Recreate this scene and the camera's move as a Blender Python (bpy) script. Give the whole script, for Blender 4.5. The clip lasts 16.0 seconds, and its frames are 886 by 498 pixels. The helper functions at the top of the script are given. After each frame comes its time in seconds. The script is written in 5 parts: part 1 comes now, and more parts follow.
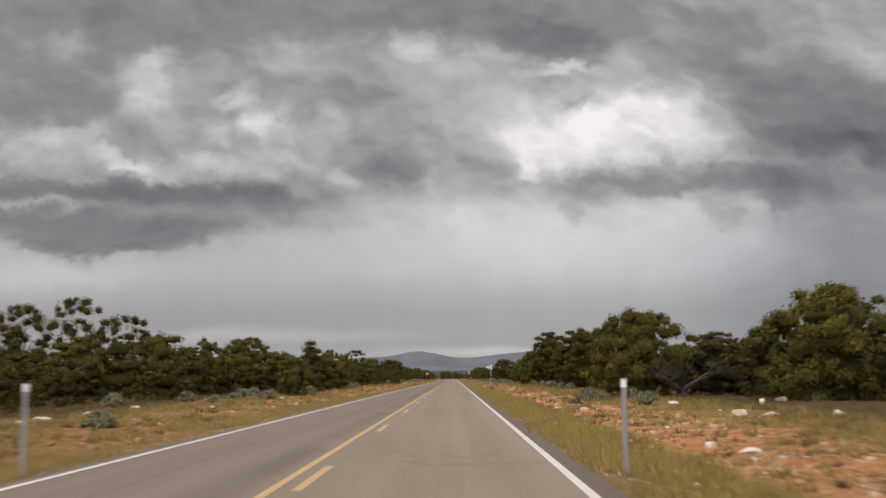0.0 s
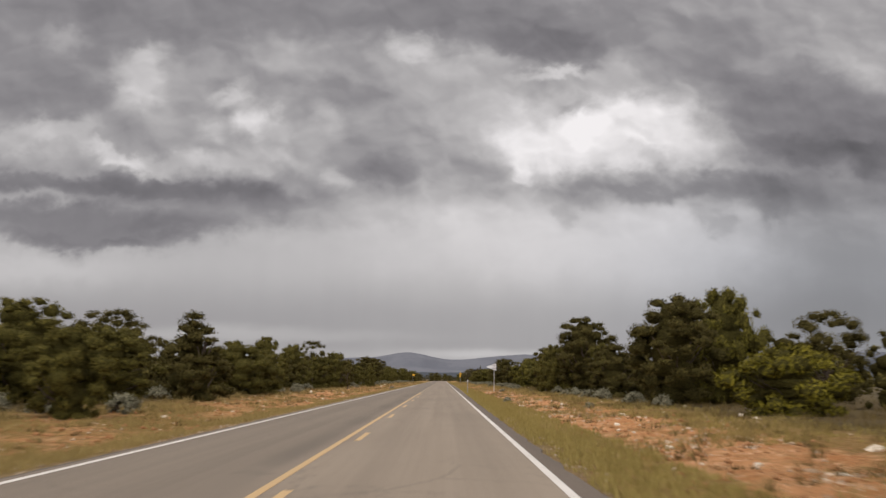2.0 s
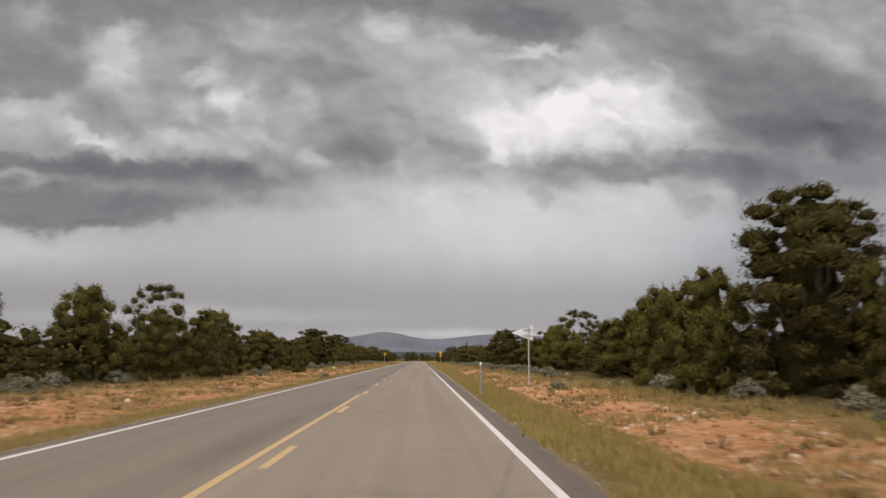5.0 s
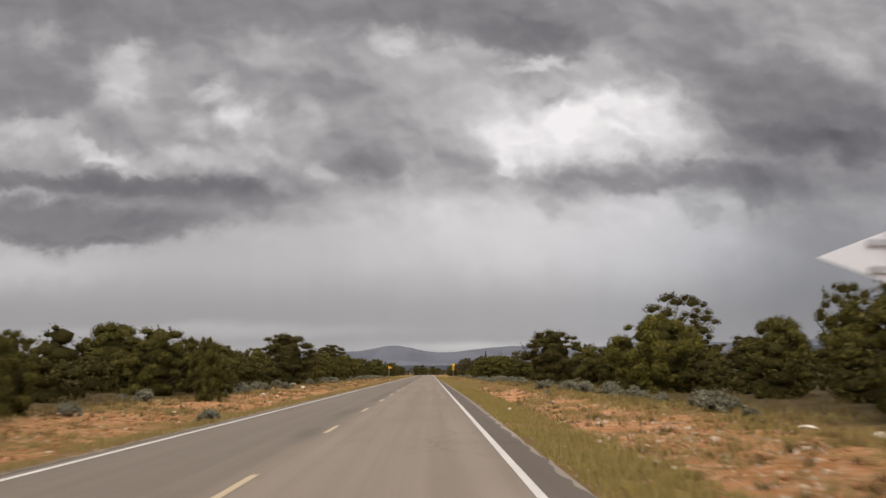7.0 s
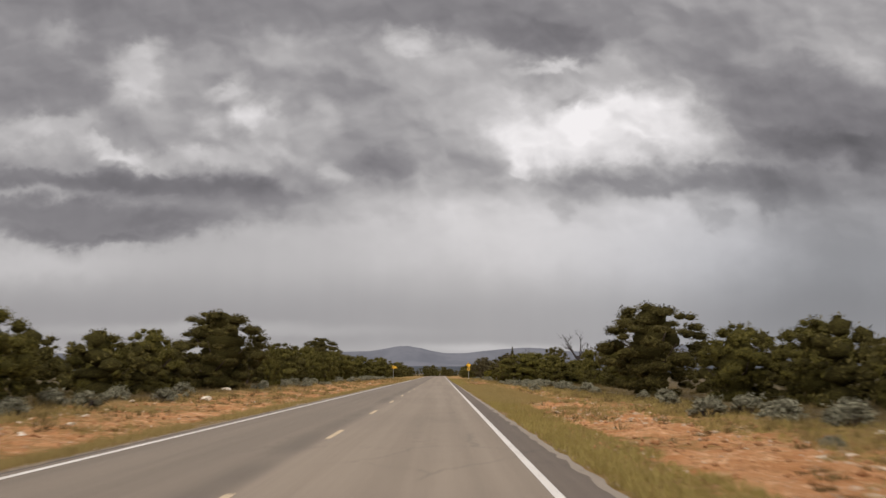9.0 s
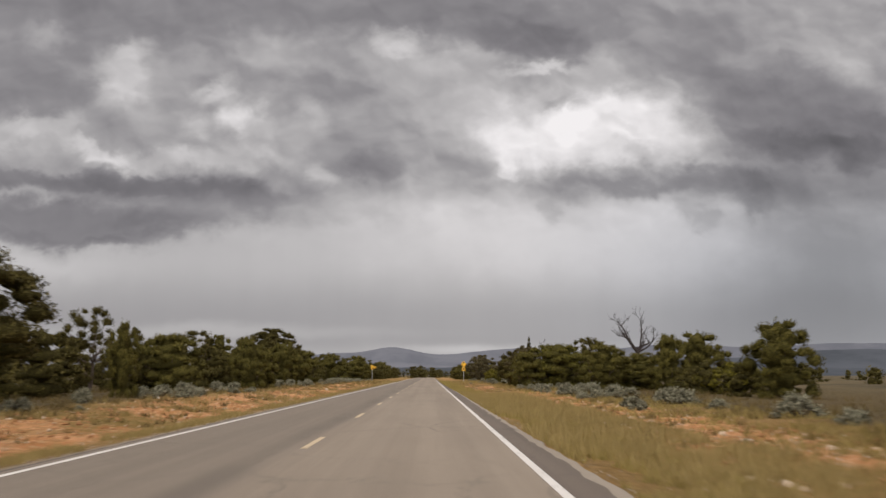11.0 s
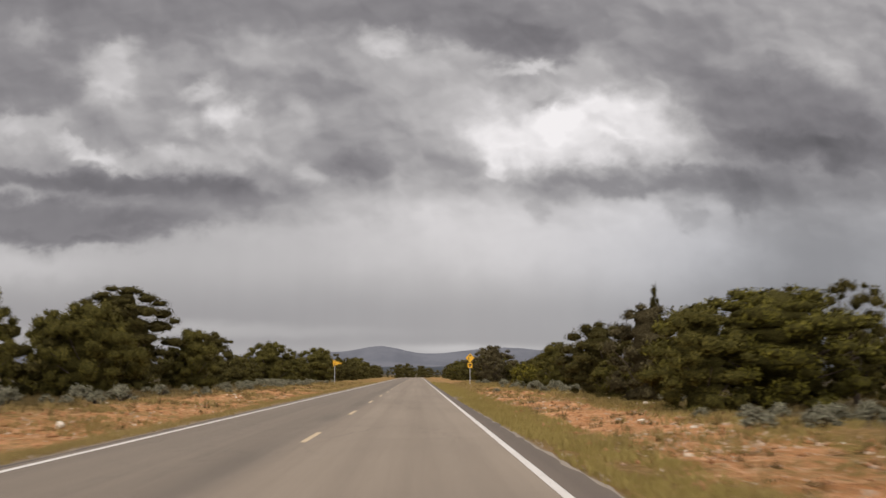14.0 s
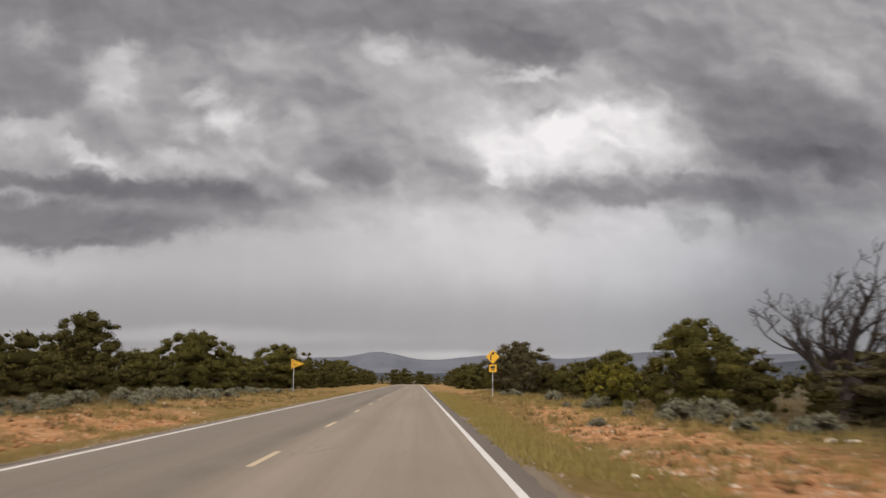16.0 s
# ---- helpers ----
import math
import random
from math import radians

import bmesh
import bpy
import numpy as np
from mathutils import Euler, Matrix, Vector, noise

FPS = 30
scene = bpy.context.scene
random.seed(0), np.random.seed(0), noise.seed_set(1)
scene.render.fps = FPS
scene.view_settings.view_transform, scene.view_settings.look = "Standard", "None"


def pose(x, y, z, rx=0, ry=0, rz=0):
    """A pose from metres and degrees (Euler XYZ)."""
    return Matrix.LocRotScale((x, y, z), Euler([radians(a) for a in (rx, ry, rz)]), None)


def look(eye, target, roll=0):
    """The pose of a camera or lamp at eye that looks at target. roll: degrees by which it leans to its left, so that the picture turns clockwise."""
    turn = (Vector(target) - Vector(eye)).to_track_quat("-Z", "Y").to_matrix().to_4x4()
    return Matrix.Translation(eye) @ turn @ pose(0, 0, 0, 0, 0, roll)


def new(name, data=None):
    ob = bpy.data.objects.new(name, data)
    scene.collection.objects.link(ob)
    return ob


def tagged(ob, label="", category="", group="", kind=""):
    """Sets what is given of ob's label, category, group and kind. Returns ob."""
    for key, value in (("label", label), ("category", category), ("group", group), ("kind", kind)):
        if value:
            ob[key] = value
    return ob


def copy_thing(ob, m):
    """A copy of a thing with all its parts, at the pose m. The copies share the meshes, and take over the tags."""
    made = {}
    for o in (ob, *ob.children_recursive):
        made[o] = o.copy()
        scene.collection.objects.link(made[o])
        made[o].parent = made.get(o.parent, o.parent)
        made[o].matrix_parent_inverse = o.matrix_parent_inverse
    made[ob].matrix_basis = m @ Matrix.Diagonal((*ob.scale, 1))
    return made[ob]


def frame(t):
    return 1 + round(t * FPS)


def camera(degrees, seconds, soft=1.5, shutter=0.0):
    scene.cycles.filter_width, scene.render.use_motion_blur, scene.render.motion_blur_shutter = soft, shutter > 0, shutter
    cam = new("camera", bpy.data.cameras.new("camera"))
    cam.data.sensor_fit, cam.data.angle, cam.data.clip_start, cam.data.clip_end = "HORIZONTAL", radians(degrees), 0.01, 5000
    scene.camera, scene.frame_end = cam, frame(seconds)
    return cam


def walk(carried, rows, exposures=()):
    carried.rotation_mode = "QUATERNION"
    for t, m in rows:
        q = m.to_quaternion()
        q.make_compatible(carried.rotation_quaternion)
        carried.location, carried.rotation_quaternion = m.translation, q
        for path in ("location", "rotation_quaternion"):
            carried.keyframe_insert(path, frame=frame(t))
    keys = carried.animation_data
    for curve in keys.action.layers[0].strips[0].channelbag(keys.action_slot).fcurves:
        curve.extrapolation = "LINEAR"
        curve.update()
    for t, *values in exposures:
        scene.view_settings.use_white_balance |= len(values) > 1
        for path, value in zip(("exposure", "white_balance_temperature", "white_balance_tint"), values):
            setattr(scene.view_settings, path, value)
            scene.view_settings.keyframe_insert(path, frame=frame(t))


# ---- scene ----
# ---- camera and its drive: seconds, x, y, z, yaw, pitch, lean to the right ----
cam = camera(50.45, 16.0, shutter=0.4)
DRIVE = [
    (0.0, 2.004, 0.12, 1.302, 0.556, 7.752, 0.624),
    (0.5, 2.006, 9.98, 1.317, 0.245, 7.323, 1.006),
    (1.0, 1.979, 19.83, 1.348, 0.244, 7.659, 0.594),
    (1.5, 2.018, 29.67, 1.343, 0.155, 8.004, 0.003),
    (2.0, 1.982, 39.46, 1.340, 0.064, 7.861, -0.505),
    (2.5, 1.977, 49.19, 1.335, 0.022, 7.816, -0.520),
    (3.0, 1.966, 58.85, 1.339, -0.138, 7.707, -0.035),
    (3.5, 1.969, 68.44, 1.354, -0.659, 7.600, -0.031),
    (4.0, 1.989, 77.98, 1.359, -1.221, 7.098, -0.464),
    (6.5, 2.232, 125.52, 1.370, -1.225, 6.518, 0.426),
    (7.0, 2.270, 135.09, 1.403, -0.813, 7.456, 0.416),
    (7.5, 2.360, 144.75, 1.365, -0.921, 7.039, 0.688),
    (8.0, 2.309, 154.47, 1.357, -0.590, 7.247, 0.163),
    (8.5, 2.249, 164.26, 1.360, -0.259, 6.996, 0.224),
    (9.0, 2.176, 174.11, 1.379, -0.065, 7.525, -0.266),
    (11.5, 1.893, 223.67, 1.299, -0.917, 7.661, -0.069),
    (12.0, 1.772, 233.63, 1.318, -0.726, 7.847, -0.508),
    (12.5, 1.774, 243.62, 1.318, -0.988, 7.858, -0.648),
    (13.0, 1.762, 253.64, 1.334, -1.284, 8.097, -0.455),
    (13.5, 1.859, 263.66, 1.289, -1.466, 7.947, 0.047),
    (14.0, 1.932, 273.68, 1.277, -1.534, 7.572, -0.063),
    (14.5, 2.021, 283.71, 1.301, -1.819, 6.966, 0.181),
    (15.0, 2.120, 293.76, 1.289, -1.997, 7.175, 0.228),
    (15.5, 2.268, 303.82, 1.290, -2.114, 7.350, 0.406),
    (16.0, 2.276, 313.89, 1.306, -1.506, 7.969, -0.600),
]


def aim(x, y, z, yaw, pitch, lean):
    a, b = radians(yaw), radians(pitch)
    ahead = Vector((-math.sin(a) * math.cos(b), math.cos(a) * math.cos(b), math.sin(b)))
    return look((x, y, z), Vector((x, y, z)) + ahead, -lean)


walk(cam, [(row[0], aim(*row[1:])) for row in DRIVE])

# ---- sky, sun ----
world = bpy.data.worlds.new("storm_sky")
scene.world = world
world.use_nodes = True
wt = world.node_tree
wt.nodes.clear()


def wnode(kind, **props):
    n = wt.nodes.new(kind)
    for key, value in props.items():
        if key == "op":
            n.operation = value
    return n


def wire(a, b):
    wt.links.new(a, b)


def wmath(op, a, b=None, c=None):
    n = wnode("ShaderNodeMath", op=op)
    for i, v in enumerate((a, b, c)):
        if v is None:
            continue
        if isinstance(v, (int, float)):
            n.inputs[i].default_value = v
        else:
            wire(v, n.inputs[i])
    return n.outputs[0]


def wvec(op, a, b=None, c=None):
    n = wnode("ShaderNodeVectorMath", op=op)
    for i, v in enumerate((a, b, c)):
        if v is None:
            continue
        if isinstance(v, (tuple, list)):
            n.inputs[i].default_value = v
        else:
            wire(v, n.inputs[i])
    return n.outputs["Value"] if op == "DOT_PRODUCT" else n.outputs[0]


def wnoise(vector, scale, detail, rough=0.55, distortion=0.0):
    n = wnode("ShaderNodeTexNoise")
    n.inputs["Scale"].default_value = scale
    n.inputs["Detail"].default_value = detail
    n.inputs["Roughness"].default_value = rough
    n.inputs["Distortion"].default_value = distortion
    wire(vector, n.inputs["Vector"])
    return n


def smooth_step(value, lo, hi, out_lo=0.0, out_hi=1.0):
    n = wnode("ShaderNodeMapRange")
    n.interpolation_type = "SMOOTHSTEP"
    wire(value, n.inputs["Value"])
    for key, v in (("From Min", lo), ("From Max", hi), ("To Min", out_lo), ("To Max", out_hi)):
        n.inputs[key].default_value = v
    return n.outputs["Result"]


# the sky's own plane: a = degrees-like units to the east of the road's line, b = above the horizon (hundredths of the distance ahead)
direction = wnode("ShaderNodeTexCoord").outputs["Generated"]
parts = wnode("ShaderNodeSeparateXYZ")
wire(direction, parts.inputs[0])
ahead = wmath("MAXIMUM", parts.outputs["Y"], 0.12)
plane = wnode("ShaderNodeCombineXYZ")
wire(wmath("MULTIPLY", wmath("DIVIDE", parts.outputs["X"], ahead), 100.0), plane.inputs[0])
wire(wmath("MULTIPLY", wmath("DIVIDE", parts.outputs["Z"], ahead), 100.0), plane.inputs[1])
flat_p = plane.outputs[0]
stretched = wvec("MULTIPLY", flat_p, (1.0, 1.25, 1.0))
# billows: the cloud edges are pushed about by noise of four sizes
push_a = wvec("SUBTRACT", wnoise(stretched, 0.085, 3.0, 0.5).outputs["Color"], (0.5, 0.5, 0.5))
push_b = wvec("SUBTRACT", wnoise(stretched, 0.27, 3.0, 0.5, 0.3).outputs["Color"], (0.5, 0.5, 0.5))
push_c = wvec("SUBTRACT", wnoise(stretched, 0.75, 3.0, 0.55).outputs["Color"], (0.5, 0.5, 0.5))
offset = wvec("MULTIPLY", push_a, (3.4, 2.6, 0.0))
offset = wvec("MULTIPLY_ADD", push_b, (4.8, 4.2, 0.0), offset)
offset = wvec("MULTIPLY_ADD", push_c, (1.2, 1.1, 0.0), offset)
# near the horizon the cloud is seen edge on and lies flat
calm = smooth_step(wmath("DIVIDE", parts.outputs["Z"], ahead), 0.04, 0.13, 0.2, 1.0)
warped = wvec("MULTIPLY_ADD", offset, calm, flat_p)
total, masses = None, 0


def mass(a, b, wide, high, turn, shade, edge=2.3):
    """A cloud mass (shade below 0) or a thin bright place (above 0) of a soft, turned, elliptic outline."""
    global total, warped, masses
    masses += 1
    if masses % 16 == 0:
        # each group waits for the one before it, which keeps the shader small
        warped = wvec("MULTIPLY_ADD", total, (1e-6, 1e-6, 0.0), warped)
    local = wnode("ShaderNodeMapping")
    local.vector_type = "TEXTURE"
    local.inputs["Location"].default_value = (a, b, 0.0)
    local.inputs["Rotation"].default_value = (0.0, 0.0, radians(turn))
    local.inputs["Scale"].default_value = (wide, high, 1000.0)
    wire(warped, local.inputs["Vector"])
    d = local.outputs["Vector"]
    q = wvec("DOT_PRODUCT", d, d)
    fall = wmath("EXPONENT", wmath("MULTIPLY", wmath("POWER", q, 0.62 * edge), -1.0))
    total = wmath("MULTIPLY_ADD", fall, shade, 0.0 if total is None else total)


# storm bank overhead
mass(-41.3, 37.6, 20.7, 6.3, -0, -0.072, 2)
mass(-43.5, 31.1, 8.1, 3.7, -0, -0.058, 2.5)
mass(-13.8, 40.5, 28.9, 3.9, -0, -0.085, 3)
mass(5.0, 38.6, 12.5, 3.4, -0, -0.072, 3)
mass(11.2, 36.4, 6.6, 2.2, -5, -0.098, 4)
mass(17.5, 38.6, 6.6, 2.8, 28, -0.065, 3)
mass(27.8, 36.0, 6.9, 4.7, -10, -0.050, 2)
mass(40.7, 37.6, 10.0, 3.4, -0, 0.030, 2)
mass(45.5, 35.3, 5.0, 1.9, -10, 0.080, 2)
mass(-30.2, 40.2, 5.7, 1.9, -0, 0.048, 2)
# bright billows on the left
mass(-33.7, 31.8, 3.0, 3.6, 12, 0.200, 2)
mass(-33.1, 35.1, 2.1, 1.5, -0, 0.096, 2)
mass(-42.2, 37.5, 2.9, 1.3, -20, 0.080, 2)
mass(-27.7, 32.4, 3.7, 3.5, -0, 0.056, 2)
mass(-23.3, 30.8, 2.4, 1.1, 28, 0.160, 2.5)
mass(-20.7, 28.2, 2.0, 2.5, -35, 0.224, 2.2)
mass(-25.6, 26.9, 2.0, 1.4, -0, 0.136, 2)
mass(-17.9, 25.4, 4.6, 2.2, -0, 0.080, 2)
mass(-44.7, 26.2, 6.8, 1.5, 6, 0.144, 2.5)
mass(-35.7, 23.6, 4.1, 1.0, -22, 0.144, 3)
mass(-40.6, 24.3, 9.2, 1.7, -0, 0.056, 2)
mass(-29.5, 23.1, 6.1, 1.1, -0, 0.104, 2.5)
mass(-20.9, 23.3, 5.5, 1.4, -0, 0.096, 2.5)
# grey middle masses
mass(-11.8, 31.5, 5.6, 2.2, -8, -0.085, 2.2)
mass(-16.2, 35.0, 5.0, 2.5, -0, 0.048, 2)
mass(-3.3, 36.4, 3.2, 1.4, -10, 0.136, 3)
mass(-5.0, 33.1, 5.6, 3.1, -0, 0.040, 2)
mass(-8.3, 26.0, 6.5, 4.3, -0, -0.058, 2.2)
mass(-6.6, 21.8, 4.0, 2.0, -0, -0.111, 3)
mass(-12.5, 27.7, 1.9, 2.2, -0, 0.088, 2)
mass(-11.4, 21.4, 1.7, 1.3, -35, 0.096, 2.5)
mass(1.2, 28.6, 4.9, 6.2, -0, 0.048, 2)
mass(3.1, 34.3, 3.7, 1.5, -0, 0.048, 2)
mass(4.3, 22.3, 5.5, 2.5, -0, -0.039, 2)
mass(-13.4, 17.7, 5.5, 2.1, -0, -0.078, 2.4)
mass(-4.9, 17.8, 3.7, 1.6, -0, -0.039, 2.2)
# the bright break and its rim
mass(17.3, 26.8, 10.2, 4.3, -0, 0.170, 2.4)
mass(15.8, 28.4, 3.5, 1.6, 16, 0.130, 2.4)
mass(13.6, 25.7, 5.5, 3.6, -0, 0.080, 2)
mass(22.9, 30.0, 4.1, 1.9, 8, 0.088, 2.4)
mass(25.9, 26.0, 6.8, 4.1, -8, 0.120, 2.2)
mass(9.5, 24.0, 3.8, 3.0, -20, 0.136, 2)
mass(8.3, 22.1, 2.1, 1.0, -38, 0.136, 2.5)
mass(7.4, 27.0, 2.5, 3.7, -0, 0.080, 2)
mass(11.8, 33.2, 4.0, 0.6, 10, 0.136, 2.4)
mass(18.7, 34.7, 2.5, 2.5, 30, 0.064, 2)
mass(14.1, 30.1, 2.1, 0.8, 18, -0.098, 3)
mass(22.8, 24.6, 2.1, 1.2, -28, -0.098, 2.2)
mass(22.1, 26.9, 1.7, 0.6, -30, -0.058, 2)
mass(21.4, 21.3, 11.6, 1.6, -0, -0.085, 3)
mass(18.7, 20.4, 7.3, 1.2, -4, -0.070, 3)
mass(31.2, 20.9, 6.1, 2.1, -0, -0.091, 2.4)
mass(17.9, 27.9, 17.3, 7.4, 0, 0.055, 1.2)
mass(-8.1, 29.9, 16.1, 7.4, 0, 0.035, 1.3)
mass(12.1, 12.4, 20.0, 9.1, 0, 0.050, 1.3)
mass(30.4, 14.8, 9.7, 7.3, 0, 0.040, 1.3)
# dark bank to the east
mass(40.2, 27.9, 11.7, 5.2, -8, -0.111, 3)
mass(43.1, 24.6, 9.2, 2.1, -4, -0.111, 3)
mass(32.9, 30.5, 6.5, 4.3, -25, -0.065, 2.2)
mass(45.6, 26.5, 7.4, 2.7, -0, -0.058, 2.5)
mass(42.9, 32.4, 9.3, 3.1, -0, -0.039, 2.4)
mass(43.7, 13.6, 11.5, 9.1, -0, -0.145, 1.6)
mass(37.9, 19.5, 5.5, 2.4, -10, -0.091, 2)
mass(33.6, 6.3, 9.6, 6.6, -0, -0.039, 1.5)
# the shelf on the west
mass(-36.1, 20.5, 18.4, 1.2, -2, -0.125, 3)
mass(-28.1, 19.9, 11.0, 1.3, -3, -0.111, 2.6)
mass(-45.3, 21.1, 6.7, 1.2, -0, -0.052, 2.4)
mass(-44.0, 19.1, 6.7, 0.7, -4, 0.080, 2.2)
mass(-29.3, 18.4, 6.7, 0.7, -0, -0.039, 2)
mass(-39.0, 16.5, 15.2, 2.7, -2, -0.225, 3)
mass(-34.0, 14.1, 4.0, 0.8, -0, -0.111, 3)
mass(-43.7, 14.5, 5.8, 0.9, -0, -0.078, 3)
mass(-25.0, 17.0, 7.9, 2.1, 4, -0.130, 2.4)
mass(-18.9, 19.0, 3.7, 1.6, -0, -0.065, 2.2)
# rain curtain, scud and the light under it
mass(36.0, 19.0, 2.0, 2.3, -25, -0.078, 2.4)
mass(29.1, 17.0, 2.2, 1.2, -15, -0.085, 2.4)
mass(12.8, 17.4, 1.2, 1.3, -20, -0.078, 2.2)
mass(13.4, 19.6, 4.3, 1.1, -8, -0.065, 2.4)
mass(5.5, 21.1, 2.5, 0.6, -0, 0.048, 2)
mass(7.3, 16.1, 20.1, 5.5, -0, 0.072, 1.6)
mass(-43.5, 11.2, 10.9, 1.8, -0, 0.056, 1.8)
mass(-25.8, 4.4, 19.8, 0.7, -0, 0.065, 2.2)
mass(-21.0, 5.2, 7.8, 0.5, -0, 0.030, 2.2)
mass(4.8, 2.6, 9.0, 0.5, -0, 0.080, 2.2)

# fine billow and streaks of rain
swirl = wvec("MULTIPLY_ADD", push_b, (2.6, 2.2, 0.0), wvec("MULTIPLY_ADD", push_a, (4.0, 3.0, 0.0), stretched))
billow = wnoise(swirl, 0.15, 4.0, 0.5)
fine = wmath("MULTIPLY", wmath("SUBTRACT", billow.outputs["Fac"], 0.5), 0.13)
# rounded heads lit from the break above: the lit side against the far side of each
for size, shift, deep in ((0.085, 1.9, 0.26), (0.19, 0.8, 0.32), (0.45, 0.36, 0.09)):
    near_side = wnoise(swirl, size, 1.6, 0.42)
    far_side = wnoise(wvec("ADD", swirl, (0.45 * shift, shift, 0.0)), size, 1.6, 0.42)
    fine = wmath("MULTIPLY_ADD", wmath("SUBTRACT", near_side.outputs["Fac"], far_side.outputs["Fac"]), deep, fine)
fine = wmath("MULTIPLY", fine, smooth_step(wmath("DIVIDE", parts.outputs["Z"], ahead), 0.12, 0.21, 0.03, 1.0))
rain = wnoise(wvec("MULTIPLY", flat_p, (0.35, 0.03, 1.0)), 1.0, 3.0, 0.5)
rain_fac = wmath("MULTIPLY", wmath("SUBTRACT", rain.outputs["Fac"], 0.5), 0.022)
elev = wnode("ShaderNodeSeparateXYZ")
wire(wvec("MULTIPLY_ADD", push_a, (0.0, 2.5, 0.0), flat_p), elev.inputs[0])
up = elev.outputs["Y"]
base = wmath("ADD", smooth_step(up, 20.2, 17.6, 0.600, 0.700), wmath("ADD", smooth_step(up, 12.0, 6.0, 0.0, -0.085), smooth_step(up, 4.0, 1.8, 0.0, 0.05)))
tone = wmath("ADD", wmath("ADD", wmath("ADD", total, fine), rain_fac), base)
tone = wmath("ADD", wmath("MINIMUM", tone, 0.95), wmath("MULTIPLY", wmath("MAXIMUM", wmath("SUBTRACT", 0.55, tone), 0.0), 0.35))
# display tone to light
light = wmath("POWER", tone, 2.2)
# higher up and behind, the cover is thinner and the daylight stronger
high_up = smooth_step(parts.outputs["Z"], 0.40, 0.85, 0.0, 1.0)
behind = smooth_step(parts.outputs["Y"], 0.35, -0.45, 0.0, 1.0)
lift = wmath("MULTIPLY_ADD", wmath("MAXIMUM", high_up, behind), 2.9, 1.0)
light = wmath("MULTIPLY", light, lift)
tint = wnode("ShaderNodeMix")
tint.data_type = "RGBA"
wire(smooth_step(tone, 0.42, 0.72), tint.inputs["Factor"])
tint.inputs["A"].default_value = (1.00, 0.948, 1.010, 1)
tint.inputs["B"].default_value = (1.00, 0.964, 0.970, 1)
cover = wnode("ShaderNodeVectorMath", op="SCALE")
# the rain to the east is bluer
bluer = wnode("ShaderNodeMix")
bluer.data_type = "RGBA"
wire(wmath("MULTIPLY", smooth_step(wmath("DIVIDE", parts.outputs["X"], ahead), 0.02, 0.42), smooth_step(wmath("DIVIDE", parts.outputs["Z"], ahead), 0.27, 0.10)), bluer.inputs["Factor"])
wire(tint.outputs["Result"], bluer.inputs["A"])
bluer.inputs["B"].default_value = (0.965, 0.965, 1.020, 1)
wire(bluer.outputs["Result"], cover.inputs[0])
wire(light, cover.inputs["Scale"])
clear_sky = wnode("ShaderNodeTexSky")
clear_sky.sky_type = "NISHITA"
clear_sky.sun_disc = False
clear_sky.sun_elevation = radians(55)
clear_sky.sun_rotation = radians(200)
gaps = wvec("MULTIPLY_ADD", clear_sky.outputs[0], (0.0012, 0.0012, 0.0012), cover.outputs[0])
backdrop = wnode("ShaderNodeBackground")
backdrop.inputs["Strength"].default_value = 1.0
wire(gaps, backdrop.inputs["Color"])
world_out = wnode("ShaderNodeOutputWorld")
wire(backdrop.outputs[0], world_out.inputs["Surface"])

sun_data = bpy.data.lights.new("sun", "SUN")
sun_data.energy = 1.1
sun_data.angle = radians(25)
sun_data.color = (1.0, 0.94, 0.85)
sun = new("sun", sun_data)
sun.matrix_world = look((0, 0, 0), (0.18, 0.54, -0.82))

# ---- materials ----


